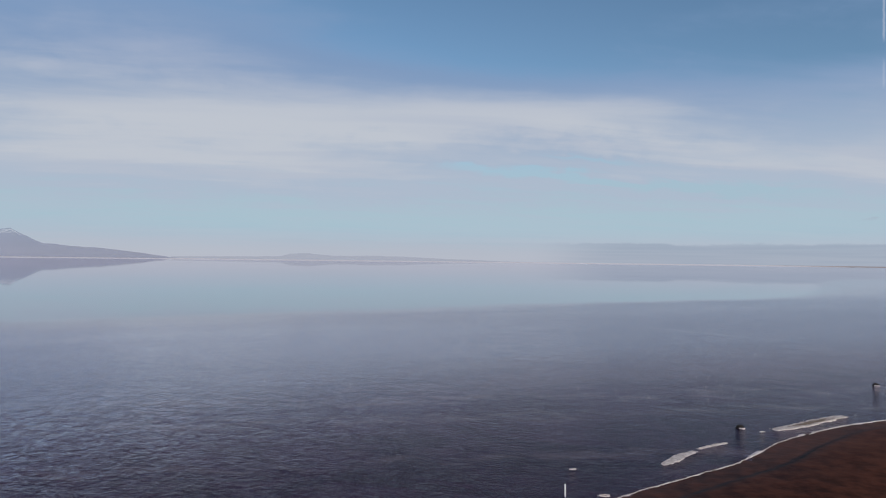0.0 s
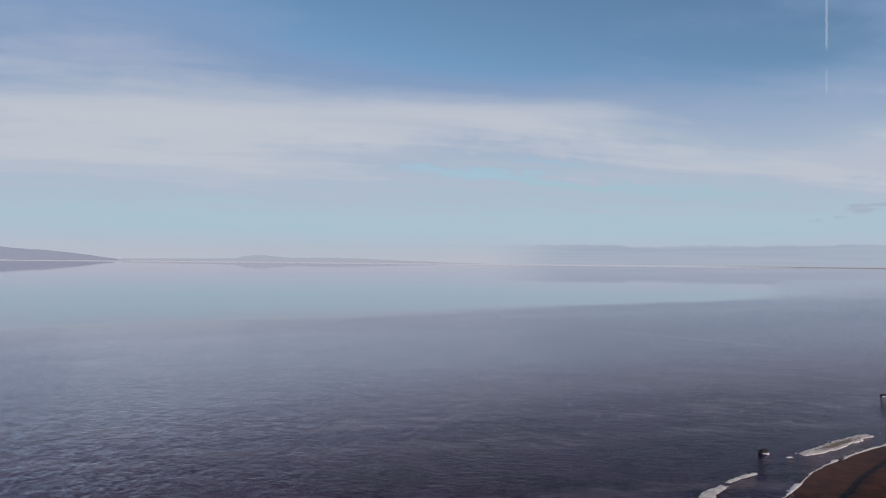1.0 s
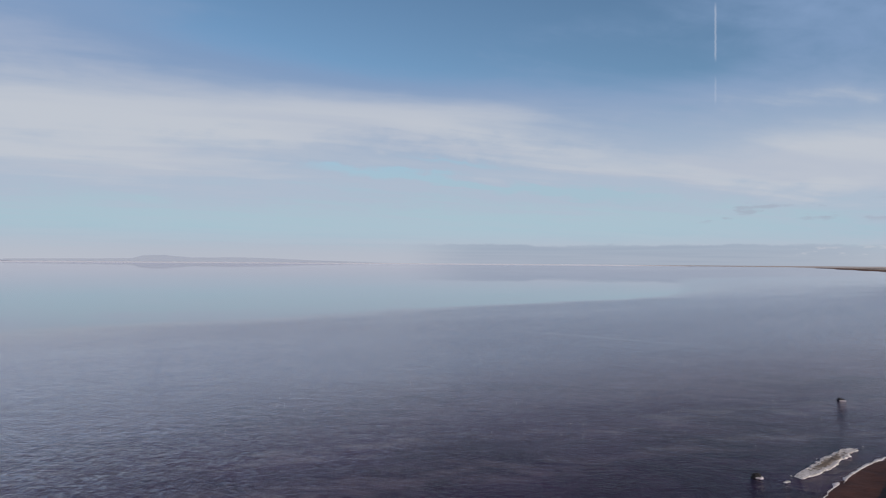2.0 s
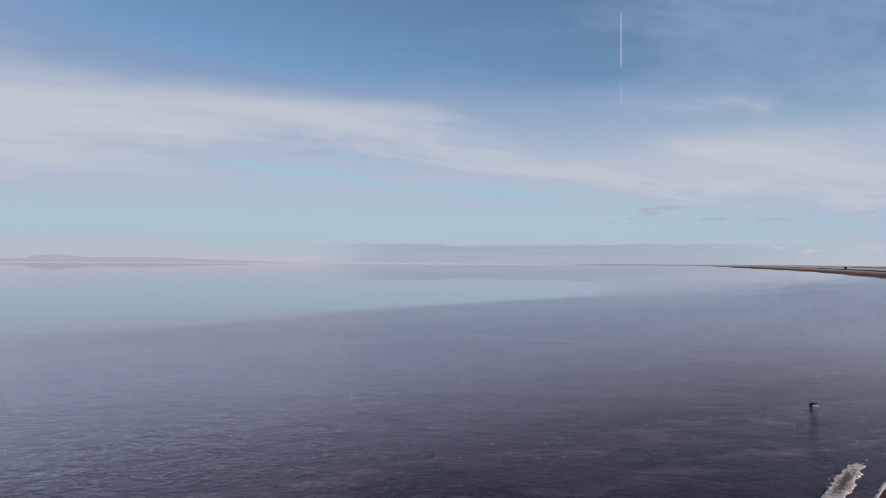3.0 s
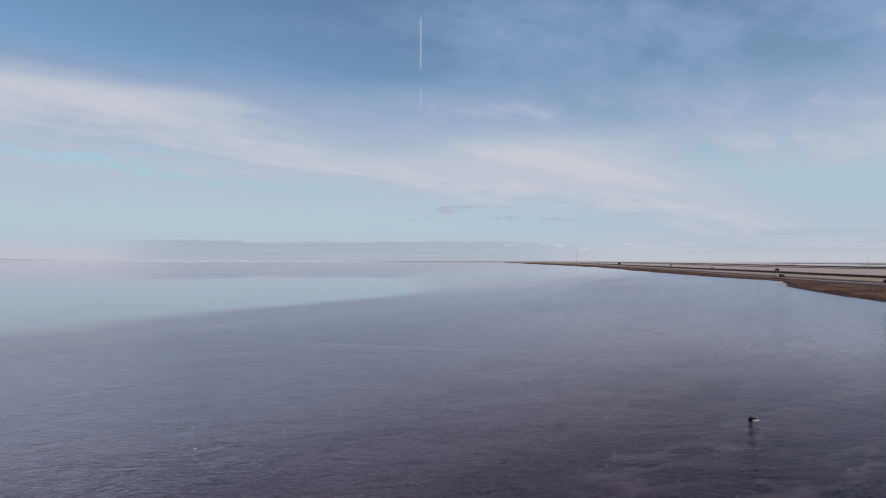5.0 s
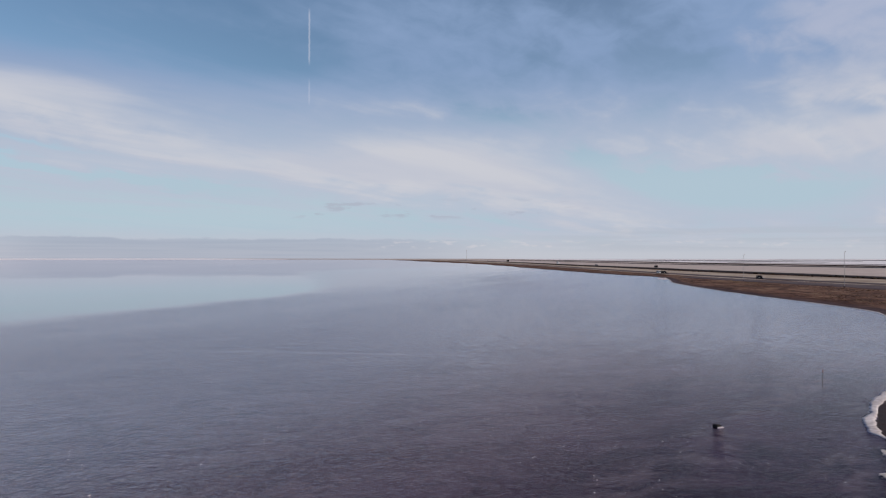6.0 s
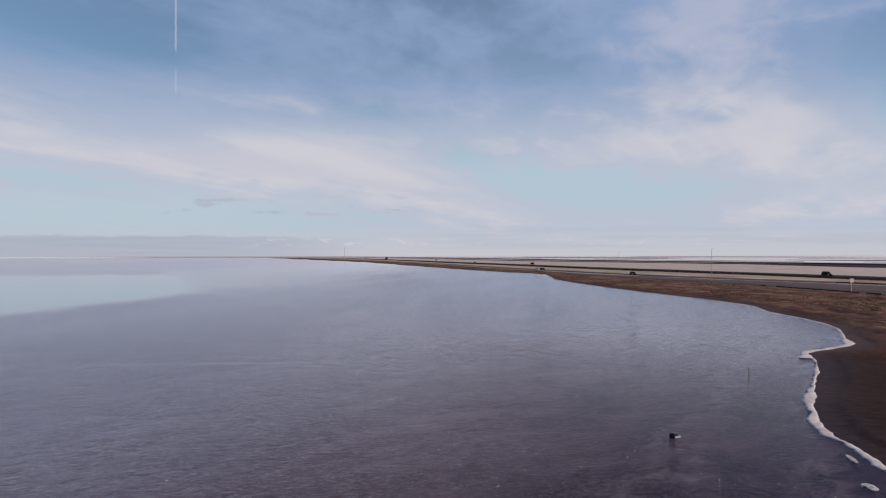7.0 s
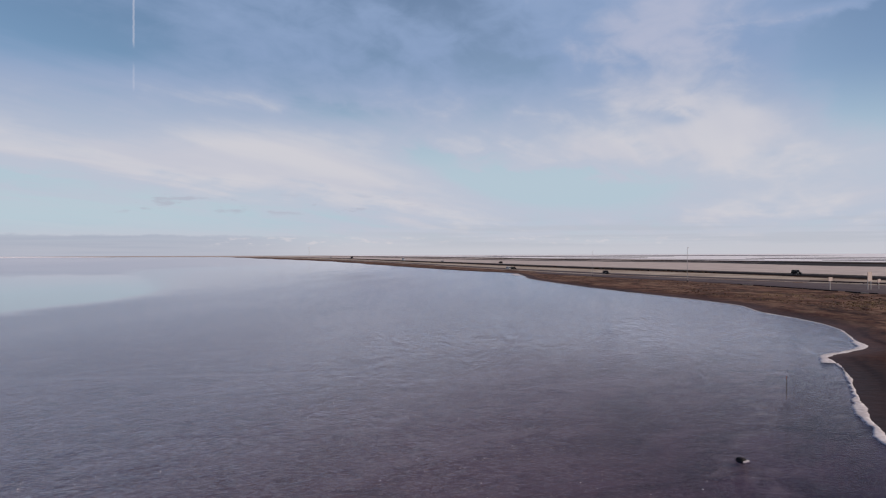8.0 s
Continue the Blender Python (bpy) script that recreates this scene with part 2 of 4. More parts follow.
BLACK_PAINT = grainy("black_car_paint", (0.008, 0.007, 0.007), (0.014, 0.012, 0.012), 4.0, 0.6, spec=0.08)
GREY_PAINT = grainy("grey_car_paint", (0.2, 0.2, 0.21), (0.26, 0.26, 0.27), 4.0, 0.3)
CAR_GLASS = grainy("dark_car_glass", (0.01, 0.012, 0.014), (0.016, 0.018, 0.02), 4.0, 0.3, spec=0.15)
TYRE = grainy("tyre_rubber", (0.015, 0.015, 0.015), (0.03, 0.03, 0.03), 10.0, 0.9)
LAMP_GLASS = grainy("headlamp_glass", (0.75, 0.75, 0.75), (0.85, 0.85, 0.85), 5.0, 0.1)
CLOD = grainy("dry_mud_clod", (0.085, 0.042, 0.028), (0.30, 0.185, 0.12), 0.5, 0.95, relief=0.05, big=0.06, spec=0.05)
GRASS = grainy("dry_grass", (0.22, 0.14, 0.07), (0.40, 0.28, 0.15), 0.6, 0.9, big=0.05, spec=0.08)


def make_ground_material():
    m, n, b = material("mud_and_salt_ground", 0.8)
    pos, px, py, pz = n.position()
    shore = n.attribute("shore")
    flat = n.attribute("flat")
    n1 = n.noise(pos, 0.09, 5.0, 0.6, 0.6)
    n2 = n.noise(pos, 1.3, 6.0, 0.6)
    n3 = n.noise(pos, 9.0, 4.0, 0.6)
    mud = n.mix(n.ramp(n2, 0.3, 0.7), (0.026, 0.0080, 0.0045, 1), (0.082, 0.028, 0.0155, 1))
    mud = n.mix(n.ramp(n1, 0.4, 0.7, 0.0, 0.5), mud, (0.12, 0.050, 0.031, 1))
    # darker mud on the low cape
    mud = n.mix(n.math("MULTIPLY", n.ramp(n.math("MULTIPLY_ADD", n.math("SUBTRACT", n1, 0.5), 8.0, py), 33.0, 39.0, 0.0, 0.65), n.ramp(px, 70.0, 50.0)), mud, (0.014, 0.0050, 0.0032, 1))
    far_soil = n.mix(n.ramp(n1, 0.3, 0.7), (0.075, 0.028, 0.017, 1), (0.18, 0.086, 0.053, 1))
    clod = n.noise(pos, 0.16, 9.0, 0.75, 0.3)
    far_soil = n.mix(n.ramp(clod, 0.50, 0.57, 0.0, 0.85), far_soil, (0.028, 0.012, 0.009, 1))
    far_soil = n.mix(n.ramp(clod, 0.48, 0.41, 0.0, 0.8), far_soil, (0.26, 0.165, 0.105, 1))
    dry = n.math("MULTIPLY", shore, n.ramp(px, 45.0, 85.0, 1.0, 5.0))
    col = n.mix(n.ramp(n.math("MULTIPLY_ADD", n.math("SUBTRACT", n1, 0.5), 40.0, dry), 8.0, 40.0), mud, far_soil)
    lines = n.noise(n.vec(n.math("MULTIPLY", shore, 0.13), n.math("MULTIPLY", n.math("ADD", px, py), 0.018), 0.0), 1.0, 7.0, 0.7, 0.5)
    col = n.mix(n.ramp(lines, 0.51, 0.61, 0.0, 0.65), col, (0.026, 0.011, 0.008, 1))
    tan = n.noise(n.vec(n.math("MULTIPLY", shore, 0.11), n.math("MULTIPLY", n.math("ADD", px, py), 0.014), 7.0), 1.0, 7.0, 0.7, 0.4)
    col = n.mix(n.math("MULTIPLY", n.ramp(tan, 0.50, 0.62, 0.0, 0.6), n.ramp(dry, 9.0, 26.0)), col, (0.26, 0.155, 0.102, 1))
    crumbs = n.noise(n.vec(n.math("MULTIPLY", shore, 0.7), n.math("MULTIPLY", n.math("ADD", px, py), 0.16), 3.0), 1.0, 6.0, 0.75, 0.6)
    col = n.mix(n.math("MULTIPLY", n.ramp(crumbs, 0.50, 0.66, 0.0, 0.85), n.ramp(dry, 3.0, 14.0)), col, (0.015, 0.0055, 0.004, 1))
    col = n.mix(n.math("MULTIPLY", n.ramp(crumbs, 0.49, 0.34, 0.0, 0.6), n.ramp(dry, 8.0, 24.0)), col, (0.23, 0.135, 0.085, 1))
    salt = n.mix(n.ramp(n1, 0.3, 0.7), (0.45, 0.375, 0.335, 1), (0.57, 0.49, 0.44, 1))
    wet = n.noise(n.vec(n.math("MULTIPLY", px, 0.004), n.math("MULTIPLY", py, 0.004), 0.0), 3.0, 4.0)
    salt = n.mix(n.ramp(wet, 0.5, 0.75, 0.0, 0.35), salt, (0.36, 0.31, 0.30, 1))
    salt = n.mix(n.math("MULTIPLY", n.ramp(py, 900.0, 1900.0), n.ramp(px, 1100.0, 600.0)), salt, (0.88, 0.87, 0.87, 1))
    beyond = n.math("SUBTRACT", n.math("MULTIPLY", px, 0.87), n.math("MULTIPLY", py, 0.42))
    salt = n.mix(n.ramp(beyond, 470.0, 560.0), salt, (0.82, 0.80, 0.80, 1))
    col = n.mix(flat, col, salt)
    # near-black line painted into the mud as the shade along the worn ledge
    ledge_shade = n.math("ABSOLUTE", n.math("MULTIPLY_ADD", n.math("SUBTRACT", n2, 0.5), 0.35, n.attribute("ledge_shade")))
    col = n.mix(n.math("MULTIPLY", n.ramp(ledge_shade, 0.15, 0.03, 0.0, 0.95), n.ramp(py, 27.0, 21.0)), col, (0.006, 0.003, 0.002, 1))
    # lake bed: silt with pale salt films and dark weed
    b1 = n.noise(n.vec(n.math("MULTIPLY", px, 0.35), n.math("MULTIPLY", py, 0.6), 0.0), 0.3, 6.0, 0.62, 1.2)
    out = n.ramp(n.math("MULTIPLY_ADD", n.math("SUBTRACT", n1, 0.5), 12.0, shore), -4.0, -22.0)
    bed = n.mix(n.ramp(b1, 0.35, 0.65), n.mix(out, BED_DARK, BED_MID), n.mix(out, BED_MID, BED_PALE))
    fleck = n.noise(pos, 2.6, 5.0, 0.7)
    bed = n.mix(n.ramp(fleck, 0.58, 0.70, 0.0, 0.55), bed, n.mix(out, (0.09, 0.06, 0.055, 1), (0.24, 0.17, 0.155, 1)))
    bed = n.mix(n.ramp(n.noise(pos, 0.9, 5.0, 0.7, 0.6), 0.50, 0.38, 0.0, 0.4), bed, (0.020, 0.010, 0.010, 1))
    pebble = n.noise(pos, 5.5, 4.0, 0.75, 0.4)
    bed = n.mix(n.ramp(pebble, 0.57, 0.66, 0.0, 0.8), bed, (0.30, 0.21, 0.18, 1))
    # bed tinted darker and more violet to the south, paler pebbly silt further north
    north = n.ramp(n.math("MULTIPLY_ADD", n.math("SUBTRACT", n1, 0.5), 20.0, n.math("SUBTRACT", py, n.math("MULTIPLY", n.math("MAXIMUM", n.math("MULTIPLY_ADD", py, -0.62, n.math("MULTIPLY_ADD", px, 0.785, 26.0)), 0.0), 0.3))), 24.0, 54.0)
    bed = n.mix(1.0, bed, n.mix(north, (0.46, 0.36, 0.68, 1), (1.22, 1.32, 1.16, 1)), "MULTIPLY")
    # two broken bands of pale silt
    lie = n.math("MULTIPLY_ADD", n.math("SUBTRACT", b1, 0.5), 9.0, n.math("ADD", n.math("MULTIPLY", px, -0.4), n.math("MULTIPLY", py, 0.917)))
    torn = n.ramp(n.noise(n.vec(n.math("MULTIPLY", px, 0.5), py, 6.0), 0.55, 6.0, 0.7, 0.8), 0.42, 0.62)
    for middle, half, most in ((31.0, 2.2, 0.38), (25.3, 1.8, 0.32), (16.5, 1.2, 0.25)):
        near_band = n.ramp(n.math("ABSOLUTE", n.math("SUBTRACT", lie, middle)), half, 0.0, 0.0, most)
        bed = n.mix(n.math("MULTIPLY", near_band, torn), bed, (0.30, 0.25, 0.21, 1))
    col = n.mix(n.ramp(shore, 0.15, -0.35), col, bed)
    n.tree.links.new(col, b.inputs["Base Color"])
    n.tree.links.new(n.ramp(shore, 6.0, 0.0, 0.9, 0.55), b.inputs["Roughness"])
    b.inputs["Specular IOR Level"].default_value = 0.08
    h = n.math("MULTIPLY_ADD", n3, 0.3, n2)
    bump(n, b, h, 0.5, 0.08)
    return m


BED_DARK, BED_MID, BED_PALE = (0.022, 0.011, 0.016, 1), (0.090, 0.050, 0.056, 1), (0.135, 0.092, 0.096, 1)


def make_water_material():
    m = bpy.data.materials.new("shallow_lake_water")
    m.use_nodes = True
    t = m.node_tree
    t.nodes.clear()
    n = Nodes(t)
    pos, px, py, pz = n.position()
    # breeze line: calm water beyond it, small ripples this side
    d = n.math("ADD", n.math("MULTIPLY", px, -0.66), n.math("MULTIPLY", py, 0.751))
    patch = n.noise(n.vec(n.math("MULTIPLY", px, 0.012), n.math("MULTIPLY", py, 0.012), 0.0), 1.0, 4.0, 0.55)
    fringe = n.noise(n.vec(n.math("MULTIPLY", px, 0.05), n.math("MULTIPLY", py, 0.05), 3.0), 1.0, 5.0, 0.6)
    d = n.math("MULTIPLY_ADD", n.math("SUBTRACT", patch, 0.5), 8.0, n.math("MULTIPLY_ADD", n.math("SUBTRACT", fringe, 0.5), 14.0, d))
    # the line is sharp in the middle and frays out to the east and west
    fray = n.ramp(px, 40.0, 150.0, 0.0, 1.0)
    low = n.math("MULTIPLY_ADD", fray, -30.0, n.ramp(px, -70.0, 5.0, 62.0, 101.0))
    high = n.math("MULTIPLY_ADD", fray, 190.0, 113.0)
    near_line = n.math("DIVIDE", n.math("SUBTRACT", high, d), n.math("SUBTRACT", high, low))
    near_line = n.ramp(near_line, 0.0, 1.0)
    streaks = n.noise(n.vec(n.math("MULTIPLY", d, 0.09), n.math("MULTIPLY", n.math("ADD", px, py), 0.008), 0.0), 1.0, 4.0, 0.6)
    away = n.math("POWER", n.math("ADD", n.math("POWER", n.math("SUBTRACT", px, 22.0), 2.0), n.math("POWER", n.math("SUBTRACT", py, 34.0), 2.0)), 0.5)
    inshore = n.math("SUBTRACT", n.math("MULTIPLY", px, 0.785), n.math("MULTIPLY", py, 0.62))
    gust = n.math("MULTIPLY", n.ramp(streaks, 0.35, 0.65, 0.7, 1.0), n.ramp(inshore, -75.0, -12.0, 0.45, 1.0))
    # one thin slick of smooth water drawn out by the wind
    slick = n.math("ADD", n.math("MULTIPLY", px, 0.576), n.math("MULTIPLY", py, 0.817))
    slick = n.math("ABSOLUTE", n.math("SUBTRACT", n.math("MULTIPLY_ADD", fringe, 3.0, slick), 78.3))
    slick = n.math("MULTIPLY", n.ramp(slick, 1.1, 0.2), n.math("MULTIPLY", n.ramp(fringe, 0.35, 0.55, 0.45, 0.95), n.math("MULTIPLY", n.ramp(px, 0.0, 12.0), n.ramp(px, 34.0, 26.0))))
    gust = n.math("MULTIPLY", gust, n.math("SUBTRACT", 1.0, slick))
    ripple = n.math("MULTIPLY", near_line, gust)
    w1 = n.noise(n.vec(n.math("MULTIPLY", px, 0.95), n.math("MULTIPLY", py, 1.15), 0.0), 2.6, 4.0, 0.65, 0.3)
    w2 = n.noise(n.vec(n.math("MULTIPLY", px, 0.9), py, 0.0), 6.0, 3.0, 0.6, 0.3)
    w0 = n.noise(n.vec(n.math("MULTIPLY", px, 0.7), py, 4.0), 0.75, 4.0, 0.6, 0.5)
    height = n.math("MULTIPLY_ADD", w0, 1.2, n.math("MULTIPLY_ADD", w2, 0.5, w1))
    k = n.add("ShaderNodeBump")
    n.put(k.inputs["Height"], height)
    n.put(k.inputs["Strength"], n.math("MULTIPLY", ripple, RIPPLE))
    k.inputs["Distance"].default_value = 0.15
    facing = n.add("ShaderNodeLayerWeight")
    facing.inputs["Blend"].default_value = 0.5
    calmer = n.add("ShaderNodeBump")
    n.put(calmer.inputs["Height"], height)
    n.put(calmer.inputs["Strength"], n.math("MULTIPLY", ripple, RIPPLE * 0.42))
    calmer.inputs["Distance"].default_value = 0.1
    t.links.new(calmer.outputs[0], facing.inputs["Normal"])
    # steep little wave fronts beside flatter water, choppier towards the beach
    p1 = n.noise(n.vec(n.math("ADD", px, n.math("MULTIPLY", py, 0.35)), n.math("MULTIPLY", py, 0.8), 2.0), 0.55, 5.0, 0.7, 0.5)
    p2 = n.noise(n.vec(px, n.math("MULTIPLY", py, 0.85), 5.0), 4.2, 2.0, 0.6, 0.3)
    p3 = n.noise(n.vec(n.math("MULTIPLY", n.math("ADD", px, n.math("MULTIPLY", py, -0.3)), 1.25), n.math("MULTIPLY", py, 0.75), 8.0), 1.7, 2.0, 0.6, 0.4)
    chop = n.ramp(inshore, -44.0, -16.0, 0.22, 1.0)
    front = n.math("ADD", n.ramp(p2, 0.42, 0.62, -0.8, 1.0), n.math("MULTIPLY", n.ramp(p3, 0.42, 0.62, -0.8, 1.0), n.ramp(away, 15.0, 60.0, 0.2, 1.2)))
    front = n.math("MULTIPLY", front, n.ramp(p1, 0.36, 0.60, 0.5, 1.1))
    front = n.math("MULTIPLY", n.math("MULTIPLY", front, chop), n.ramp(away, 10.0, 70.0, 1.3, 2.6))
    south = n.math("MULTIPLY", n.ramp(py, 150.0, 70.0), n.ramp(px, 62.0, 34.0))
    steep = n.math("MULTIPLY", n.ramp(inshore, -24.0, -11.0, 0.0, 1.8), south)
    steep = n.math("ADD", steep, n.math("MULTIPLY", n.ramp(inshore, -38.0, -18.0, -2.5, 0.0), n.ramp(py, 100.0, 50.0)))
    steep = n.math("ADD", n.math("ADD", steep, front), n.ramp(away, 60.0, 4.0, 0.1, 2.2))
    # a patch of rougher water off the far point
    u = n.math("ADD", n.math("MULTIPLY", n.math("SUBTRACT", px, 150.0), 0.5), n.math("MULTIPLY", n.math("SUBTRACT", py, 255.0), 0.866))
    v = n.math("SUBTRACT", n.math("MULTIPLY", n.math("SUBTRACT", px, 150.0), 0.866), n.math("MULTIPLY", n.math("SUBTRACT", py, 255.0), 0.5))
    puff = n.math("ADD", n.math("POWER", n.math("MULTIPLY", u, 0.012), 2.0), n.math("POWER", n.math("MULTIPLY", v, 0.05), 2.0))
    puff = n.math("MULTIPLY", n.math("EXPONENT", n.math("MULTIPLY", puff, -1.0)), n.ramp(streaks, 0.35, 0.6, 1.5, 5.0))
    steep = n.math("MULTIPLY", steep, n.math("SUBTRACT", 1.0, slick))
    mirror = n.math("MULTIPLY_ADD", n.math("POWER", facing.outputs["Facing"], n.math("ADD", puff, n.math("MULTIPLY_ADD", near_line, n.math("ADD", steep, 1.1), 3.9))), 0.95, 0.014)
    gloss = n.add("ShaderNodeBsdfGlossy")
    n.put(gloss.inputs["Roughness"], n.math("MULTIPLY_ADD", ripple, n.ramp(away, 50.0, 140.0, 0.05, 0.14), 0.022))
    gloss.inputs["Color"].default_value = (0.975, 0.955, 0.985, 1)
    t.links.new(k.outputs[0], gloss.inputs["Normal"])
    clear = n.add("ShaderNodeBsdfTransparent")
    clear.inputs["Color"].default_value = (0.80, 0.75, 0.89, 1)
    mix = n.add("ShaderNodeMixShader")
    t.links.new(mirror, mix.inputs[0])
    t.links.new(clear.outputs[0], mix.inputs[1])
    t.links.new(gloss.outputs[0], mix.inputs[2])
    out = n.add("ShaderNodeOutputMaterial")
    t.links.new(mix.outputs[0], out.inputs[0])
    return m


RIPPLE = 1.0
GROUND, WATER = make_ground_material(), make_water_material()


def make_haze_rock():
    """Distant rock with air haze put into it: blue base colour, partly see-through to the sky behind it."""
    m, n, b = material("haze_tinted_rock", 0.95)
    pos, px, py, pz = n.position()
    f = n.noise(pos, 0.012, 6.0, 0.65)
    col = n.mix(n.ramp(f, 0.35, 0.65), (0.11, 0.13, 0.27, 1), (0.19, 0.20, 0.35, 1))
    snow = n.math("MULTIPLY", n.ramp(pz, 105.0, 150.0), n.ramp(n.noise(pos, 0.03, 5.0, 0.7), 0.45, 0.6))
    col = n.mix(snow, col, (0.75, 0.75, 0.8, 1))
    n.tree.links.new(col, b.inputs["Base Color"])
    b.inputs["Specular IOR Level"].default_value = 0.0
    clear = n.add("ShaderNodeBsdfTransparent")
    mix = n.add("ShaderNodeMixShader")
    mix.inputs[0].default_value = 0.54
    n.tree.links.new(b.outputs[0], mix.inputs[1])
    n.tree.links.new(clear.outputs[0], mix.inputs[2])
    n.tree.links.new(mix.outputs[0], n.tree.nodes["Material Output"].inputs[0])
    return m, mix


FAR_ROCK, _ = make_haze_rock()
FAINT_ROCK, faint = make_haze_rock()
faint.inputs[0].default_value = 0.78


# ---- mesh helpers ----
def part(name, bm, mat, parent=None, label=""):
    me = bpy.data.meshes.new(name)
    bm.to_mesh(me)
    bm.free()
    me.materials.append(mat)
    ob = new(name, me)
    if parent:
        ob.parent = parent
    return tagged(ob, label) if label else ob


def mesh(name, verts, faces, mat, parent=None, smooth=True, label=""):
    me = bpy.data.meshes.new(name)
    me.from_pydata([tuple(v) for v in verts], [], faces)
    me.materials.append(mat)
    if smooth:
        me.polygons.foreach_set("use_smooth", [True] * len(me.polygons))
    me.update()
    ob = new(name, me)
    if parent:
        ob.parent = parent
    return tagged(ob, label) if label else ob


def thing(name, m, label, category, group=""):
    e = new(name)
    e.matrix_world = m
    e.empty_display_size = 0.2
    return tagged(e, label, category, group)


def box(bm, x0, y0, z0, x1, y1, z1, bevel=0.0):
    r = bmesh.ops.create_cube(bm, size=1.0, matrix=Matrix.LocRotScale(((x0 + x1) / 2, (y0 + y1) / 2, (z0 + z1) / 2), None, (x1 - x0, y1 - y0, z1 - z0)))
    if bevel:
        es = list({e for v in r["verts"] for e in v.link_edges})
        bmesh.ops.bevel(bm, geom=es, offset=bevel, segments=2, affect="EDGES", profile=0.6)
    return bm


def rod(bm, a, b, r0, r1=None, sides=10):
    a, b = Vector(a), Vector(b)
    q = (b - a).to_track_quat("Z", "Y")
    bmesh.ops.create_cone(bm, cap_ends=True, segments=sides, radius1=r0, radius2=r0 if r1 is None else r1, depth=(b - a).length, matrix=Matrix.LocRotScale((a + b) / 2, q, None))
    return bm


def spline(points, step):
    """A smooth line through the points, with a spacing that grows with distance from the beach."""
    p = np.array(points, float)
    out = []
    for i in range(len(p) - 1):
        a, b, c, d = p[max(i - 1, 0)], p[i], p[i + 1], p[min(i + 2, len(p) - 1)]
        ln = np.hypot(*(c - b))
        m1 = (c - a) / max(np.hypot(*(c - b)) + np.hypot(*(b - a)), 1e-6) * ln if i else c - b
        m2 = (d - b) / max(np.hypot(*(d - c)) + np.hypot(*(c - b)), 1e-6) * ln if i < len(p) - 2 else c - b
        k = max(2, int(ln / (step * max(1.0, np.hypot(*(b - (20, 35))) / 60))))
        for t in np.arange(k) / k:
            h = (2 * t**3 - 3 * t**2 + 1, t**3 - 2 * t**2 + t, -2 * t**3 + 3 * t**2, t**3 - t**2)
            out.append(h[0] * b + h[1] * m1 + h[2] * c + h[3] * m2)
    out.append(p[-1])
    return np.array(out)


def signed(points, line):
    """Distance to a line, positive on its right-hand side."""
    best = np.full(len(points), 1e12)
    sign = np.ones(len(points))
    for a, b in zip(line[:-1], line[1:]):
        u = b - a
        w = points - a
        t = np.clip((w @ u) / (u @ u + 1e-9), 0, 1)
        off = w - t[:, None] * u
        d2 = (off**2).sum(1)
        closer = d2 < best
        best = np.where(closer, d2, best)
        cross = u[0] * w[:, 1] - u[1] * w[:, 0]
        sign = np.where(closer, np.where(cross < 0, 1.0, -1.0), sign)
    return np.sqrt(best) * sign


# ---- plan: shoreline, roads (metres) ----
SOUTH_SHORE = (
    (-2500, -4200), (-600, -1000), (-150, -300), (-60, -120), (-25, -45), (-13, -20), (-6, -6), (0.5, 6.5), (6.5, 14.3), (8.8, 17.1),
    (11.4, 20.3), (12.7, 22.3), (14.1, 24.8), (15.7, 26.9), (17.3, 28.9), (20.4, 31.7), (24.6, 35.0), (29.0, 38.6), (31.0, 40.7),
    (35.8, 43.6), (43.0, 46.8), (52.0, 50.3), (58.2, 53.5), (60.2, 54.6), (65.0, 54.3), (69.6, 54.3), (73.6, 56.4), (79.8, 59.3), (83.7, 61.2),
)
NORTH_SHORE = (
    (89.1, 64.9), (94.0, 69.5), (102.5, 79.0), (112.5, 87.0), (123.8, 104.2), (136, 126), (158.5, 161.5), (185, 198), (205, 218), (216, 231),
    (236, 254), (244, 283), (266, 337), (313, 441), (360, 542), (446, 720), (525, 914), (616, 1165), (768, 1579), (1000, 2200),
    (1120, 2650), (1000, 2950), (400, 3050), (-400, 2950), (-1300, 2650), (-2200, 2000), (-3200, 900), (-4800, -600),
)
SHORE = SOUTH_SHORE + NORTH_SHORE
RAMP_NEAR = ((57, -104), (114, -3), (143, 47), (159, 78), (169, 94), (184, 120), (194, 143), (209, 186), (232, 240))
RAMP_FAR = ((100, -103), (157, -3), (189, 59), (204, 91), (209, 111), (213, 135), (220, 164), (226, 186), (244, 240))
NEAR_ROAD = ((108, -106), (168, 2), (212, 88), (221, 133), (236, 186), (262, 250), (323, 379), (417, 565), (562, 883), (712, 1249), (947, 1878), (1078, 2346))
FAR_ROAD = ((149, -105), (209, 2), (258, 105), (277, 144), (305, 206), (345, 308), (414, 449), (502, 645), (577, 794), (745, 1147), (847, 1371), (1043, 1864), (1173, 2330))
BERM = ((382, -198), (510, 21), (602, 203), (676, 303), (723, 446), (796, 664), (1066, 1201), (1366, 1825), (1548, 2281))
SHORE_LINE = spline(SHORE, 0.5)
ROAD_LINE = spline(FAR_ROAD, 25.0)
NEAR_SHORE = spline(SHORE[7:47], 1.5)


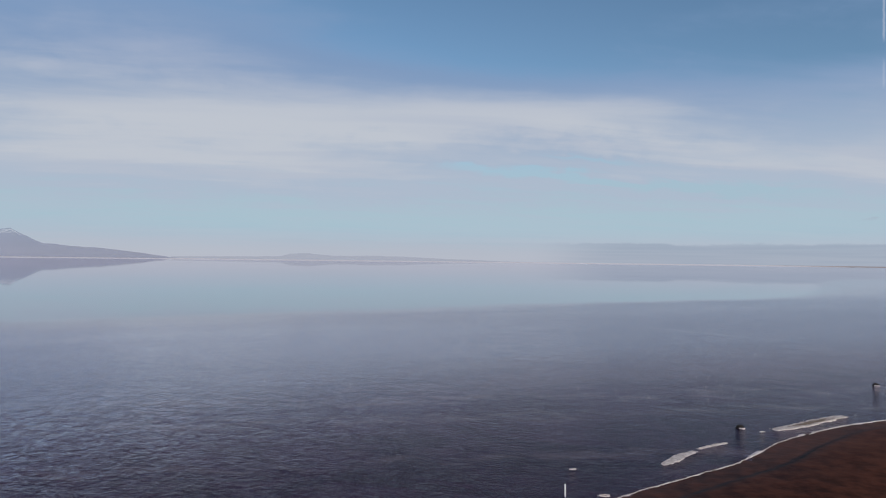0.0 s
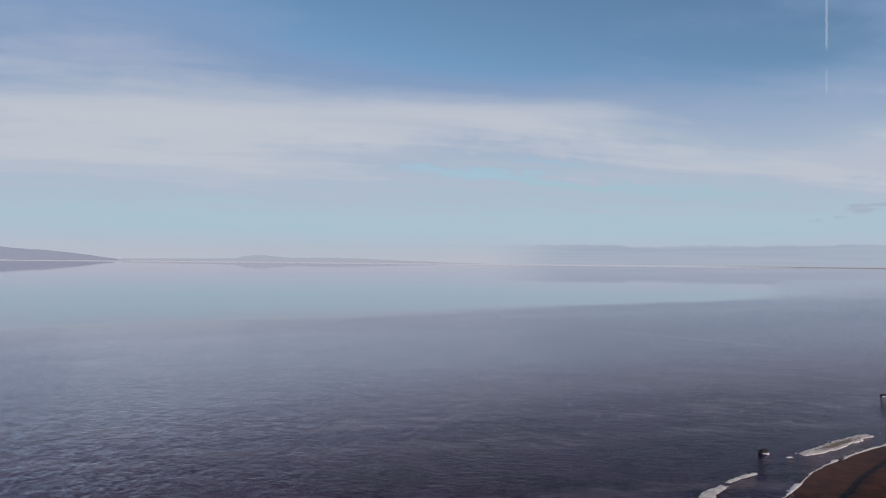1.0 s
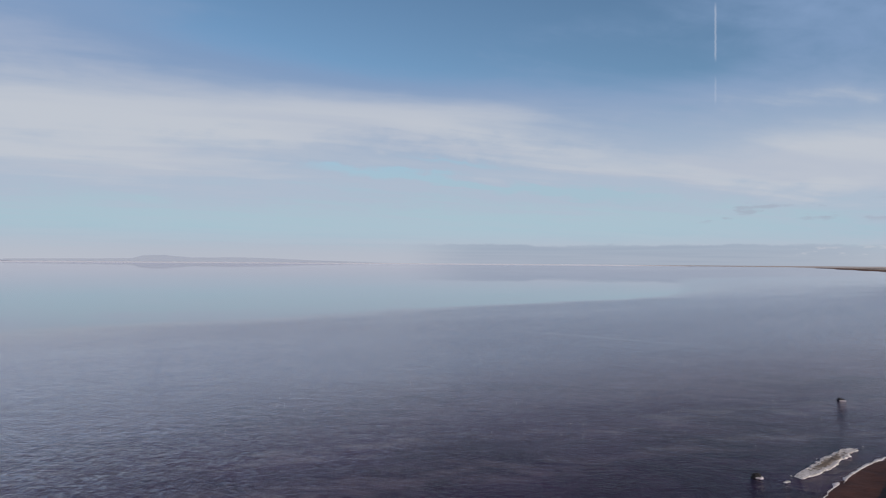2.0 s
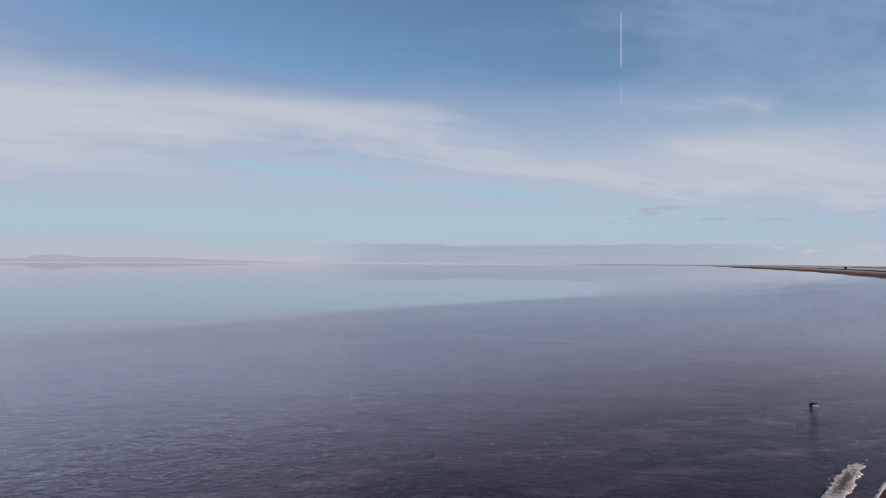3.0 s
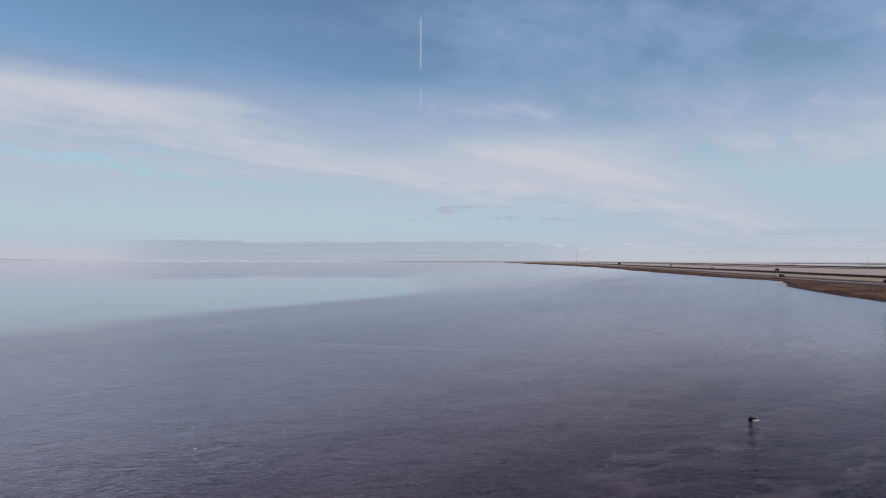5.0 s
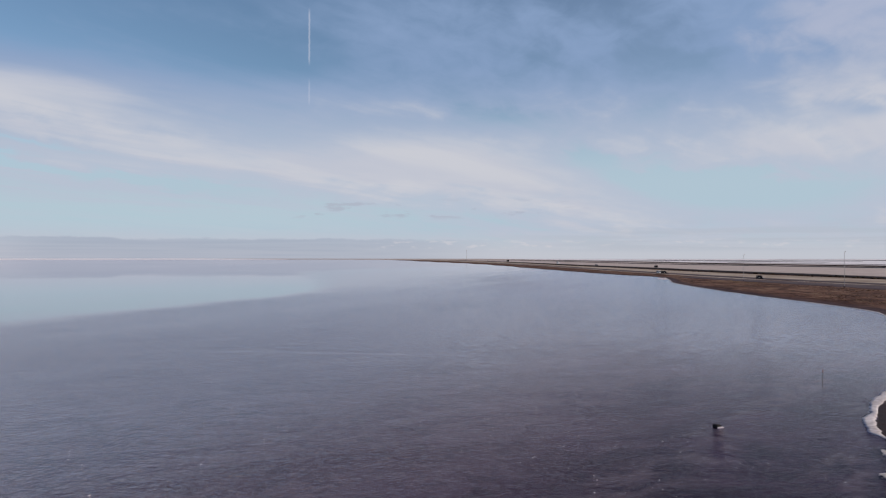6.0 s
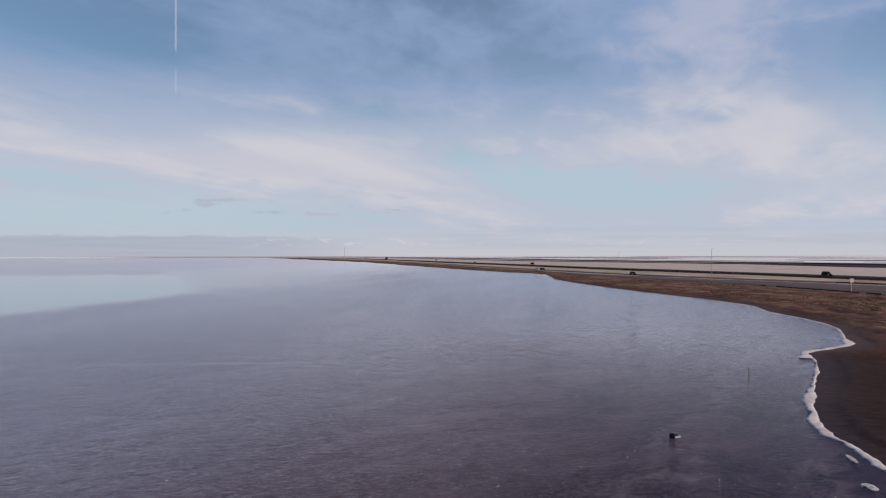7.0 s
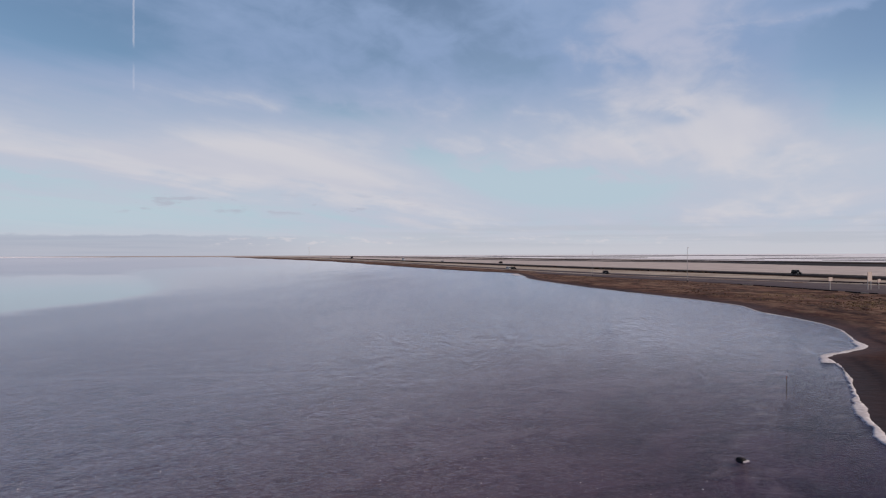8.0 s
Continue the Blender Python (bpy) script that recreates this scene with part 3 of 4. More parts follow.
def axis_lines(lo, hi, step, grow, end):
    mid = list(np.arange(lo, hi, step))
    up, down, d = [], [], step
    while (up[-1] if up else hi) < end:
        d = min(d * grow, 160)
        up.append((up[-1] if up else mid[-1]) + d)
    d = step
    while (down[-1] if down else lo) > -end:
        d = min(d * grow, 160)
        down.append((down[-1] if down else lo) - d)
    return np.array(down[::-1] + mid + up)


def shelf(s):
    """Height of the ground by its distance inland (below zero: out into the lake)."""
    land = 0.045 * np.clip(s, 0, 5) + 0.004 * np.clip(s - 5, 0, 25)
    bed = 0.045 * np.clip(s, -4, 0) + 0.004 * np.clip(s + 4, -60, 0)
    return np.where(s > 0, land, bed)


def wave(p, k, seed):
    """Cheap smooth noise on the plan from crossed sines."""
    r = np.random.RandomState(seed)
    out = np.zeros(len(p))
    for _ in range(7):
        a, f, ph = r.uniform(0, 6.28), k * r.uniform(0.6, 1.9), r.uniform(0, 6.28)
        out += np.sin((p[:, 0] * np.cos(a) + p[:, 1] * np.sin(a)) * f + ph)
    return out / 3.0


def make_ground():
    xs, ys = axis_lines(-4, 76, 0.3, 1.055, 5200), axis_lines(10, 66, 0.3, 1.055, 5200)
    gx, gy = np.meshgrid(xs, ys)
    p = np.stack([gx.ravel(), gy.ravel()], 1)
    s = signed(p, spline(SHORE, 4.0))
    close = (p[:, 0] > -10) & (p[:, 0] < 130) & (p[:, 1] > 0) & (p[:, 1] < 120) & (np.abs(s) < 6)
    s[close] = signed(p[close], spline(SHORE[6:37], 0.6))
    near = np.exp(-np.abs(s) / 60)
    z = shelf(s + near * (0.05 * wave(p, 1.6, 1) + 0.06 * wave(p, 0.5, 2)) * np.clip(np.hypot(p[:, 0] - 30, p[:, 1] - 40) < 120, 0, 1))
    # a low worn ledge a stride above the waterline, and soft humps inland
    ledge = 1.75 + 0.25 * wave(p, 0.35, 3)
    z += np.where(p[:, 1] < 34, 0.2, 0.1) / (1 + np.exp(-np.clip(s - ledge, -9, 9) * 26)) * (s > 0) * np.exp(-np.clip(s - 6, 0, 50) / 15)
    inland = np.clip((s - 2) / 12, 0, 1) * np.clip((600 - s) / 400, 0, 1)
    z += inland * (0.05 * wave(p, 0.22, 4) + 0.04 * wave(p, 0.9, 5))
    z += (s > 0) * (s < 40) * 0.008 * wave(p, 5.0, 6)
    q = signed(p, ROAD_LINE)
    flat = np.clip((q - 14) / 10, 0, 1) * (s > 5)
    flat = np.maximum(flat, (s > 3) * np.clip((p[:, 1] - 1900 - 0.0 * p[:, 0]) / 700, 0, 1))
    flat = np.maximum(flat, (s > -220) * (p[:, 0] < 300) * (p[:, 1] > 600) * 1.0)
    z -= flat * 0.1 * (q > 0) * (s > 30)
    z += 1.0 * np.clip((s + 10) / 80, 0, 1) * (p[:, 1] > 700) * (q < 0) * (s > 0) * (p[:, 0] < 900) * (np.abs(p[:, 0] - 0.42 * p[:, 1]) > 400)
    nx, ny = len(xs), len(ys)
    idx = np.arange(nx * ny).reshape(ny, nx)
    quads = np.stack([idx[:-1, :-1], idx[:-1, 1:], idx[1:, 1:], idx[1:, :-1]], -1).reshape(-1, 4)
    me = bpy.data.meshes.new("ground")
    me.vertices.add(len(p))
    me.vertices.foreach_set("co", np.c_[p, z].ravel())
    me.loops.add(quads.size)
    me.loops.foreach_set("vertex_index", quads.ravel())
    me.polygons.add(len(quads))
    me.polygons.foreach_set("loop_start", np.arange(0, quads.size, 4))
    me.polygons.foreach_set("use_smooth", np.ones(len(quads), bool))
    me.update()
    me.validate()
    far_side = (p[:, 0] < 900) & (p[:, 1] > 600) & (np.abs(p[:, 0] - 0.42 * p[:, 1]) > 400) & (s > -400)
    for name, values in (("ledge_shade", s - ledge), ("shore", np.where(far_side, np.maximum(s, 5.0), s)), ("flat", np.where(far_side, 1.0, flat))):
        me.attributes.new(name, "FLOAT", "POINT").data.foreach_set("value", values.astype(np.float32))
    me.materials.append(GROUND)
    return tagged(new("ground", me), "red-brown wet mud shore and shallow lake bed, pale salt flats behind", "ground", kind="structure")


def height_at(x, y):
    s = signed(np.array([[x, y]], float), NEAR_SHORE)[0]
    return float(shelf(np.array([s]))[0])


make_ground()
n_ring = 96
water_verts = [(0, 600, 0)] + [(5400 * math.cos(2 * math.pi * i / n_ring), 600 + 5400 * math.sin(2 * math.pi * i / n_ring), 0) for i in range(n_ring)]
water = mesh("water", water_verts, [(0, 1 + i, 1 + (i + 1) % n_ring) for i in range(n_ring)], WATER, smooth=False)
tagged(water, "still shallow grey-violet lake water with small ripples", "water", kind="structure")


def ribbon(name, left, right, z0, z1, mat, label, category, step=8.0, rows=4, jitter=0.0, seed=1, bulge=0.0):
    """A raised strip between two lines, with sloping sides and slightly uneven edges."""
    a, b = spline(left, step), spline(right, step)
    k = min(len(a), len(b))
    ta = np.linspace(0, 1, k)
    a = np.stack([np.interp(ta, np.linspace(0, 1, len(a)), a[:, i]) for i in (0, 1)], 1)
    b = np.stack([np.interp(ta, np.linspace(0, 1, len(b)), b[:, i]) for i in (0, 1)], 1)
    r = np.random.RandomState(seed)
    verts, faces = [], []
    prof = [(0.0, z0)] + [(0.04 + 0.92 * i / (rows - 1), z1 + bulge * (1 - (2 * i / (rows - 1) - 1) ** 2)) for i in range(rows)] + [(1.0, z0)]
    for i in range(k):
        j0, j1 = r.uniform(-jitter, jitter, 2)
        w = max(np.hypot(*(b[i] - a[i])), 0.1)
        for f, z in prof:
            g = f + (j0 / w if f < 0.5 else j1 / w)
            c = a[i] * (1 - g) + b[i] * g
            verts.append((c[0], c[1], z + (r.uniform(-0.1, 0.1) * jitter * 0.3 if 0 < f < 1 else 0)))
    m = len(prof)
    for i in range(k - 1):
        for j in range(m - 1):
            faces.append((i * m + j, i * m + j + 1, (i + 1) * m + j + 1, (i + 1) * m + j))
    return tagged(mesh(name, verts, faces, mat), label, category, kind="structure")


def offset(line, d):
    """The line moved d metres to its right-hand side."""
    p = np.array(line, float)
    t = np.gradient(p, axis=0)
    t /= np.hypot(t[:, 0], t[:, 1])[:, None]
    return p + d * np.stack([t[:, 1], -t[:, 0]], 1)


ribbon("pavement_ramp", RAMP_NEAR, RAMP_FAR, 0.1, 0.42, ASPHALT, "grey-violet asphalt lay-by beside the highway", "road", jitter=0.6, seed=2)
ribbon("verge_gravel", offset(NEAR_ROAD, -9), offset(FAR_ROAD, -16), 0.1, 0.46, GRAVEL, "pale gravel and dry grass between two carriageways", "verge", jitter=2.0, seed=3, rows=6)
ribbon("road_near", offset(NEAR_ROAD, -5.5), offset(NEAR_ROAD, 5.5), 0.2, 0.54, ASPHALT, "worn grey asphalt highway carriageway", "road", seed=4, bulge=0.06)
ribbon("embankment_far", offset(FAR_ROAD, -11), offset(FAR_ROAD, 15), 0.1, 0.56, DARK_BANK, "dark brown embankment with scrub under the far carriageway", "embankment", jitter=2.5, seed=5, rows=6)
ribbon("road_far", offset(FAR_ROAD, -5.5), offset(FAR_ROAD, 5.5), 0.3, 0.68, DARK_ASPHALT, "dark asphalt far highway carriageway", "road", seed=6, bulge=0.06)
ribbon("embankment_rail", offset(BERM, -30), offset(BERM, 16), 0.1, 0.9, DARK_BANK, "long dark railway embankment across the salt flat", "embankment", jitter=7.0, seed=7)
berm = spline(BERM, 40)
count = 0
for d0, d1, sway, phase, pieces in ((-150, -95, 45, 0.4, 1), (120, 160, 18, 1.0, 4), (260, 330, 35, 2.2, 3), (560, 640, 50, 3.1, 4), (1000, 1150, 60, 4.5, 3)):
    f = np.arange(len(berm))[:, None] * 0.04
    w0 = sway * (np.sin(f * 1.7 + phase) + 0.6 * np.sin(f * 6.3 + 2 * phase))
    w1 = sway * (np.sin(f * 2.3 + 3 * phase) + 0.6 * np.sin(f * 8.1 + phase))
    inner = d0 + w0
    outer = np.maximum(d1 + w1, inner + 1.0)
    left, right = offset(berm, inner), offset(berm, outer)
    # the further ones dry out here and there
    cuts = np.linspace(0, len(berm), pieces + 1).astype(int)
    for k, (i0, i1) in enumerate(zip(cuts[:-1], cuts[1:])):
        i0 += int((i1 - i0) * (0.12 + 0.1 * math.sin(phase * 5 + k * 2.3))) if pieces > 1 else 0
        i1 -= int((i1 - i0) * (0.14 + 0.1 * math.sin(phase * 7 + k * 3.1))) if pieces > 1 else 0
        if i1 - i0 < 4:
            continue
        # each piece thins out towards its ends
        t = np.linspace(0, 1, i1 - i0)[:, None]
        taper = np.clip(np.minimum(t, 1 - t) * 6, 0.05, 1) if pieces > 1 else 1.0
        middle = (left[i0:i1] + right[i0:i1]) / 2
        half = (right[i0:i1] - left[i0:i1]) / 2 * taper
        count += 1
        ribbon("channel_%d" % count, middle - half, middle + half, 0.1, 0.35 if pieces == 1 else 0.6, CHANNEL, "dark brine channel across the distant salt flat", "channel", step=30, jitter=4.0, seed=10 + count)


# ---- far mountains ----
def mountains(name, dist, depth, profile, mat, label, seed):
    """A ridge that follows (azimuth, elevation) heights, with spurs on its front."""
    az = np.linspace(profile[0][0], profile[-1][0], 160)
    el = np.interp(az, [a for a, _ in profile], [e for _, e in profile])
    r = np.random.RandomState(seed)
    rough = np.zeros(len(az))
    for k in range(1, 7):
        rough += np.sin(az * 1.3 * 1.8**k + r.uniform(0, 6.28)) * 0.5 / 1.6**k
    el = np.maximum(el * (1 + 0.07 * rough), 0.0)
    rows = 14
    verts, faces = [], []
    for j in range(rows):
        f = j / (rows - 1)
        for i, a in enumerate(az):
            d = dist - depth * (1 - f)
            h = dist * math.tan(radians(el[i])) + 6 * min(1.0, el[i] / 0.1)
            spur = 0.12 * math.sin(a * 5.1 + 2.0 * math.sin(a * 1.7)) + 0.07 * math.sin(a * 17 + f * 3)
            z = h * min(1.0, f ** 1.25 * (1 + spur * (1 - f) * 2)) - 1.0
            verts.append((5 + d * math.sin(radians(a)), -5 + d * math.cos(radians(a)), z))
    k = len(az)
    for j in range(rows - 1):
        for i in range(k - 1):
            faces.append((j * k + i, j * k + i + 1, (j + 1) * k + i + 1, (j + 1) * k + i))
    return tagged(mesh(name, verts, faces, mat), label, "mountain", kind="structure")


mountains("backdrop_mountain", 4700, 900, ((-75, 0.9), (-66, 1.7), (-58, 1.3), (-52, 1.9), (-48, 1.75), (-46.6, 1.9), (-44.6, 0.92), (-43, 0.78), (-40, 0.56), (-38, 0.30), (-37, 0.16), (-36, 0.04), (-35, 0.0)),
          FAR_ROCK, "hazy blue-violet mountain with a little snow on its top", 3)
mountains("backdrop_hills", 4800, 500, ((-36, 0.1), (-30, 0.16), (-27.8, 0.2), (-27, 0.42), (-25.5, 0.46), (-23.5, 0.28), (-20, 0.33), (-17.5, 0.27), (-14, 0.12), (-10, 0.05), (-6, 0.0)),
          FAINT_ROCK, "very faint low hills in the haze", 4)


# ---- salt crust ----
def arc(line):
    return np.r_[0, np.cumsum(np.hypot(*np.diff(line, axis=0).T))]


def salt_rim(start, end, out0, in0, seed, step, label, lift=1.0):
    """A lumpy crust of salt along a stretch of the waterline, of uneven width."""
    full = SHORE_LINE
    i0 = np.argmin(np.hypot(*(full - start).T))
    i1 = np.argmin(np.hypot(*(full - end).T))
    seg = full[i0:i1 + 1]
    s = arc(seg)
    u = np.arange(0, s[-1], step)
    c = np.stack([np.interp(u, s, seg[:, i]) for i in (0, 1)], 1)
    t = np.gradient(c, axis=0)
    t /= np.hypot(t[:, 0], t[:, 1])[:, None]
    nr = np.stack([t[:, 1], -t[:, 0]], 1)
    r = np.random.RandomState(seed)

    def rough(lo, hi):
        v = np.zeros(len(u))
        for f, a in ((0.12, 0.6), (0.45, 0.6), (1.6, 0.42), (4.5, 0.26), (9.0, 0.1)):
            knots = r.uniform(-1, 1, int(s[-1] * f) + 4)
            v += a * np.interp(u * f, np.arange(len(knots)), knots)
        return lo + (hi - lo) * np.clip(0.5 + 0.5 * v, 0, 1.3)

    wo, wi = rough(out0[0], out0[1]), rough(in0[0], in0[1])
    verts, faces = [], []
    prof = ((0.0, -0.015), (0.04, 0.022 * lift), (0.3, 0.045 * lift), (0.62, 0.05 * lift), (0.9, 0.045 * lift), (1.0, -0.015))
    for i in range(len(u)):
        for f, z in prof:
            q = c[i] + nr[i] * (-wo[i] + f * (wo[i] + wi[i]))
            sd_ = -wo[i] + f * (wo[i] + wi[i])
            verts.append((q[0], q[1], z + max(0.0, 0.055 * sd_) + (r.uniform(-0.012, 0.012) if 0 < f < 1 else 0)))
    m = len(prof)
    for i in range(len(u) - 1):
        for j in range(m - 1):
            faces.append((i * m + j, (i + 1) * m + j, (i + 1) * m + j + 1, i * m + j + 1))
    return tagged(mesh("salt_rim", verts, faces, SALT), label, "salt crust", "salt crusts along the waterline")


salt_rim((6, 13.6), (16.0, 27.2), (-0.16, 0.34), (-0.04, 0.14), 21, 0.06, "thin broken white salt crust along the muddy waterline", 0.3)
salt_rim((16.0, 27.2), (27.2, 37.1), (-0.14, 0.36), (0.0, 0.16), 22, 0.07, "thin white salt crust along the dark mud edge", 0.3)
salt_rim((27.2, 37.1), (57.0, 52.8), (-0.1, 0.5), (0.0, 0.34), 23, 0.08, "broad lumpy white salt crust round the muddy cape", 0.55)
salt_rim((57.0, 52.8), (73.0, 56.2), (0.1, 0.9), (0.0, 0.4), 24, 0.1, "wide white salt crust in the small inlet", 0.55)
salt_rim((73.0, 56.2), (102.5, 79.0), (-0.05, 0.5), (0.0, 0.25), 25, 0.15, "narrow pale salt crust along the brown shore", 0.2)
salt_rim((102.5, 79.0), (210.0, 224.0), (-0.25, 0.5), (0.0, 0.3), 26, 0.5, "pale salt line along the far brown shore")
salt_rim((210.0, 224.0), (226.0, 243.0), (0.6, 3.0), (0.5, 1.5), 27, 0.5, "white salt crust on the tip of the far point")


def slab(name, a, b, width, seed, label, thick=0.014, core=0.0, hole=0.0):
    """A slab of salt between two points: crumbly outline, lumpy top, silt on its middle, crumbs around it."""
    a, b = Vector((*a, 0)), Vector((*b, 0))
    ln, ang = (b - a).length, math.atan2((b - a).y, (b - a).x)
    r = np.random.RandomState(seed)
    k, rings = 110, 11
    verts, faces, dirt = [], [], []
    edge = []
    for i in range(k):
        t = i / k * 2 * math.pi
        c, s_ = math.cos(t), math.sin(t)
        q = 1.0 / (abs(c) ** 2.6 + abs(s_) ** 2.6) ** (1 / 2.6)
        x, y = ln / 2 * q * c, width / 2 * q * s_
        p = Vector((x, y, seed * 3.1))
        w = 0.34 * noise.noise(p * (1.1 / max(width, 0.3))) + 0.22 * noise.noise(p * 3.2) + 0.14 * noise.noise(p * 8.0) + 0.05 * r.uniform(-1, 1)
        edge.append((x, y, w))

    def ring(f, z, lump):
        for x, y, w in edge:
            grow = f * (1 + w * width / max(ln * 0.5 * abs(x) / (ln / 2) + width, 0.05))
            vx, vy = x * grow, y * f * (1 + 1.3 * w)
            vy += 0.12 * width * math.sin(vx / max(ln, 0.1) * 4 + seed)
            verts.append((vx, vy, z + lump * noise.noise(Vector((vx * 5, vy * 5, seed))) + 0.3 * lump * r.uniform(-1, 1)))
            dirt.append(core * max(0.0, min(1.0, (0.92 - f) * 1.25)))

    ring(1.0, -0.012, 0)
    ring(0.99, thick * 0.35, 0.004)
    for j in range(rings):
        f = 0.96 - (0.96 - max(hole, 0.03)) * j / (rings - 1)
        ring(f, thick, thick * 0.7)
    if hole:
        ring(hole * 0.97, -0.012, 0)
    n_r = len(verts) // k
    for j in range(n_r - 1):
        for i in range(k):
            faces.append((j * k + i, j * k + (i + 1) % k, (j + 1) * k + (i + 1) % k, (j + 1) * k + i))
    if not hole:
        faces.append(tuple((n_r - 1) * k + i for i in range(k)))
    base = thing(name, Matrix.Translation((a + b) / 2) @ Matrix.Rotation(ang, 4, "Z"), label, "salt slab", "salt slabs in the shallows")
    crust = mesh("crust", verts, faces, DIRTY_SALT, base)
    crust.data.attributes.new("dirt", "FLOAT", "POINT").data.foreach_set("value", np.array(dirt, np.float32))
    for _ in range(int(3 + ln * 1.5)):
        x, y, w = edge[r.randint(k)]
        q, size = r.uniform(1.05, 1.35), r.uniform(0.015, 0.04)
        bm = bmesh.new()
        bmesh.ops.create_icosphere(bm, subdivisions=1, radius=size)
        for v in bm.verts:
            v.co = Vector((v.co.x * 1.5 + x * (1 + (q - 1) * width / ln) + r.uniform(-0.2, 0.2) * size, v.co.y + y * q, v.co.z * 0.35))
        part("crumb", bm, SALT, base)
    return base


slab("salt_slab", (14.5, 27.95), (19.5, 32.95), 0.80, 31, "long white salt slab with brown silt on its middle", 0.03, core=1.0)
slab("salt_slab", (8.2, 19.2), (9.9, 22.0), 0.5, 32, "ragged white salt slab in shallow water")
slab("salt_slab", (10.1, 22.5), (10.9, 23.5), 0.22, 33, "small narrow white salt slab in shallow water")
slab("salt_slab", (10.9, 23.4), (11.6, 24.2), 0.26, 34, "small white salt slab in shallow water")
slab("salt_slab", (4.33, 17.27), (4.57, 17.48), 0.13, 35, "small white salt piece floating by itself", 0.02)
slab("salt_slab", (5.66, 14.15), (6.04, 14.33), 0.26, 36, "small ring of white salt near the waterline", 0.02, hole=0.6)
slab("salt_slab", (23.9, 36.3), (24.5, 36.85), 0.4, 37, "small pale salt slab off the muddy cape", 0.02)
slab("salt_slab", (27.2, 38.2), (28.2, 38.9), 0.25, 38, "thin white salt sliver beside the crusted shore", 0.02)
slab("salt_slab", (13.7, 27.15), (13.95, 27.35), 0.14, 39, "tiny white salt piece beside the long slab", 0.02)


# ---- rocks and stakes in the water ----
def rock(x, y, size, tall, seed, turn, label):
    base = thing("rock", pose(x, y, 0, 0, 0, turn), label, "rock", "rocks in the shallows")
    bm = bmesh.new()
    bmesh.ops.create_icosphere(bm, subdivisions=4, radius=1.0)
    for v in bm.verts:
        c = v.co.copy()
        q = 1 + 0.30 * noise.noise(c * 1.3 + Vector((seed, 0, 0))) + 0.14 * noise.noise(c * 3.1 + Vector((0, seed, 0))) + 0.06 * noise.noise(c * 7.0)
        v.co = Vector((c.x * size * 0.5 * q, c.y * size * 0.42 * q, c.z * tall * q * (1.0 if c.z > 0 else 0.7)))
    for f in bm.faces:
        f.smooth = f.calc_area() < 0
    part("stone", bm, ROCK, base)
    bm = bmesh.new()
    k = 40
    rings = []
    r = np.random.RandomState(seed)
    lobes = [1 + 0.18 * math.sin(3 * a + seed) + 0.1 * math.sin(7 * a) + r.uniform(-0.06, 0.06) for a in np.arange(k) / k * 6.2832]
    for f, z in ((0.95, -0.03), (0.92, 0.01), (0.82, 0.025), (0.6, 0.03)):
        rings.append([bm.verts.new((size * 0.42 * f * lobes[i] * math.cos(i / k * 6.2832) + size * 0.20, size * 0.34 * f * lobes[i] * math.sin(i / k * 6.2832) - size * 0.26, z + r.uniform(-0.008, 0.008))) for i in range(k)])
    for a, b in zip(rings[:-1], rings[1:]):
        for i in range(k):
            bm.faces.new((a[i], a[(i + 1) % k], b[(i + 1) % k], b[i]))
    part("salt_collar", bm, SALT, base, "white salt collar at the waterline")
    return base


rock(12.80, 27.85, 0.44, 0.17, 5, 0, "dark rock with a white salt collar standing in shallow water")
rock(25.0, 45.65, 0.46, 0.15, 9, -15, "small dark rock with salt on one side in the lake")


def stake(x, y, tall, r0, mat, label, cap=None):
    base = thing("stake", pose(x, y, -0.25, 1.5, -1.0, 0), label, "stake", "stakes in the lake")
    bm = rod(bmesh.new(), (0, 0, 0), (0, 0, tall + 0.25), r0 * 1.1, r0 * 0.9, 8)
    for v in bm.verts:
        v.co.x += 0.006 * math.sin(v.co.z * 3)
    part("shaft", bm, mat, base)
    if cap:
        part("marker_band", rod(bmesh.new(), (0, 0, tall + 0.05), (0, 0, tall + 0.26), r0 * 1.2, r0 * 1.15, 8), cap, base, "dull red top band")
    return base


RED_BAND = grainy("dull_red_paint", (0.16, 0.03, 0.02), (0.24, 0.06, 0.04), 9.0, 0.6)
stake(41.5, 50.4, 1.10, 0.024, WOOD, "thin dark wooden stake standing in the lake", RED_BAND)
stake(4.40, 13.8, 0.45, 0.03, WHITE_PAINT, "short white post standing at the waterline")


# ---- roadside ----
def light_pole(x, y, tall, turn):
    base = thing("street_lamp", pose(x, y, height_at(x, y), 0, 0, turn), "tall thin galvanised light pole beside the lay-by", "light pole", "light poles by the highway")
    part("base_block", rod(bmesh.new(), (0, 0, -0.3), (0, 0, 0.5), 0.3, 0.28, 12), ASPHALT, base, "concrete footing")
    part("pole", rod(bmesh.new(), (0, 0, 0.4), (0, 0, tall), 0.065, 0.04, 10), GALV, base)
    part("arm", rod(bmesh.new(), (0, 0, tall - 0.1), (1.1, 0, tall + 0.15), 0.05, 0.04, 8), GALV, base)
    part("lamp_head", box(bmesh.new(), 0.9, -0.13, tall + 0.08, 1.6, 0.13, tall + 0.22, 0.03), GALV, base)
    return base


light_pole(190.2, 139.3, 10.2, 20)
light_pole(216.5, 193.3, 9.6, 20)
mast = thing("mast", pose(770, 1330, 0.5), "thin distant mast above the far road", "mast")
part("mast_pole", rod(bmesh.new(), (0, 0, -0.5), (0, 0, 24), 0.35, 0.2, 8), GALV, mast)
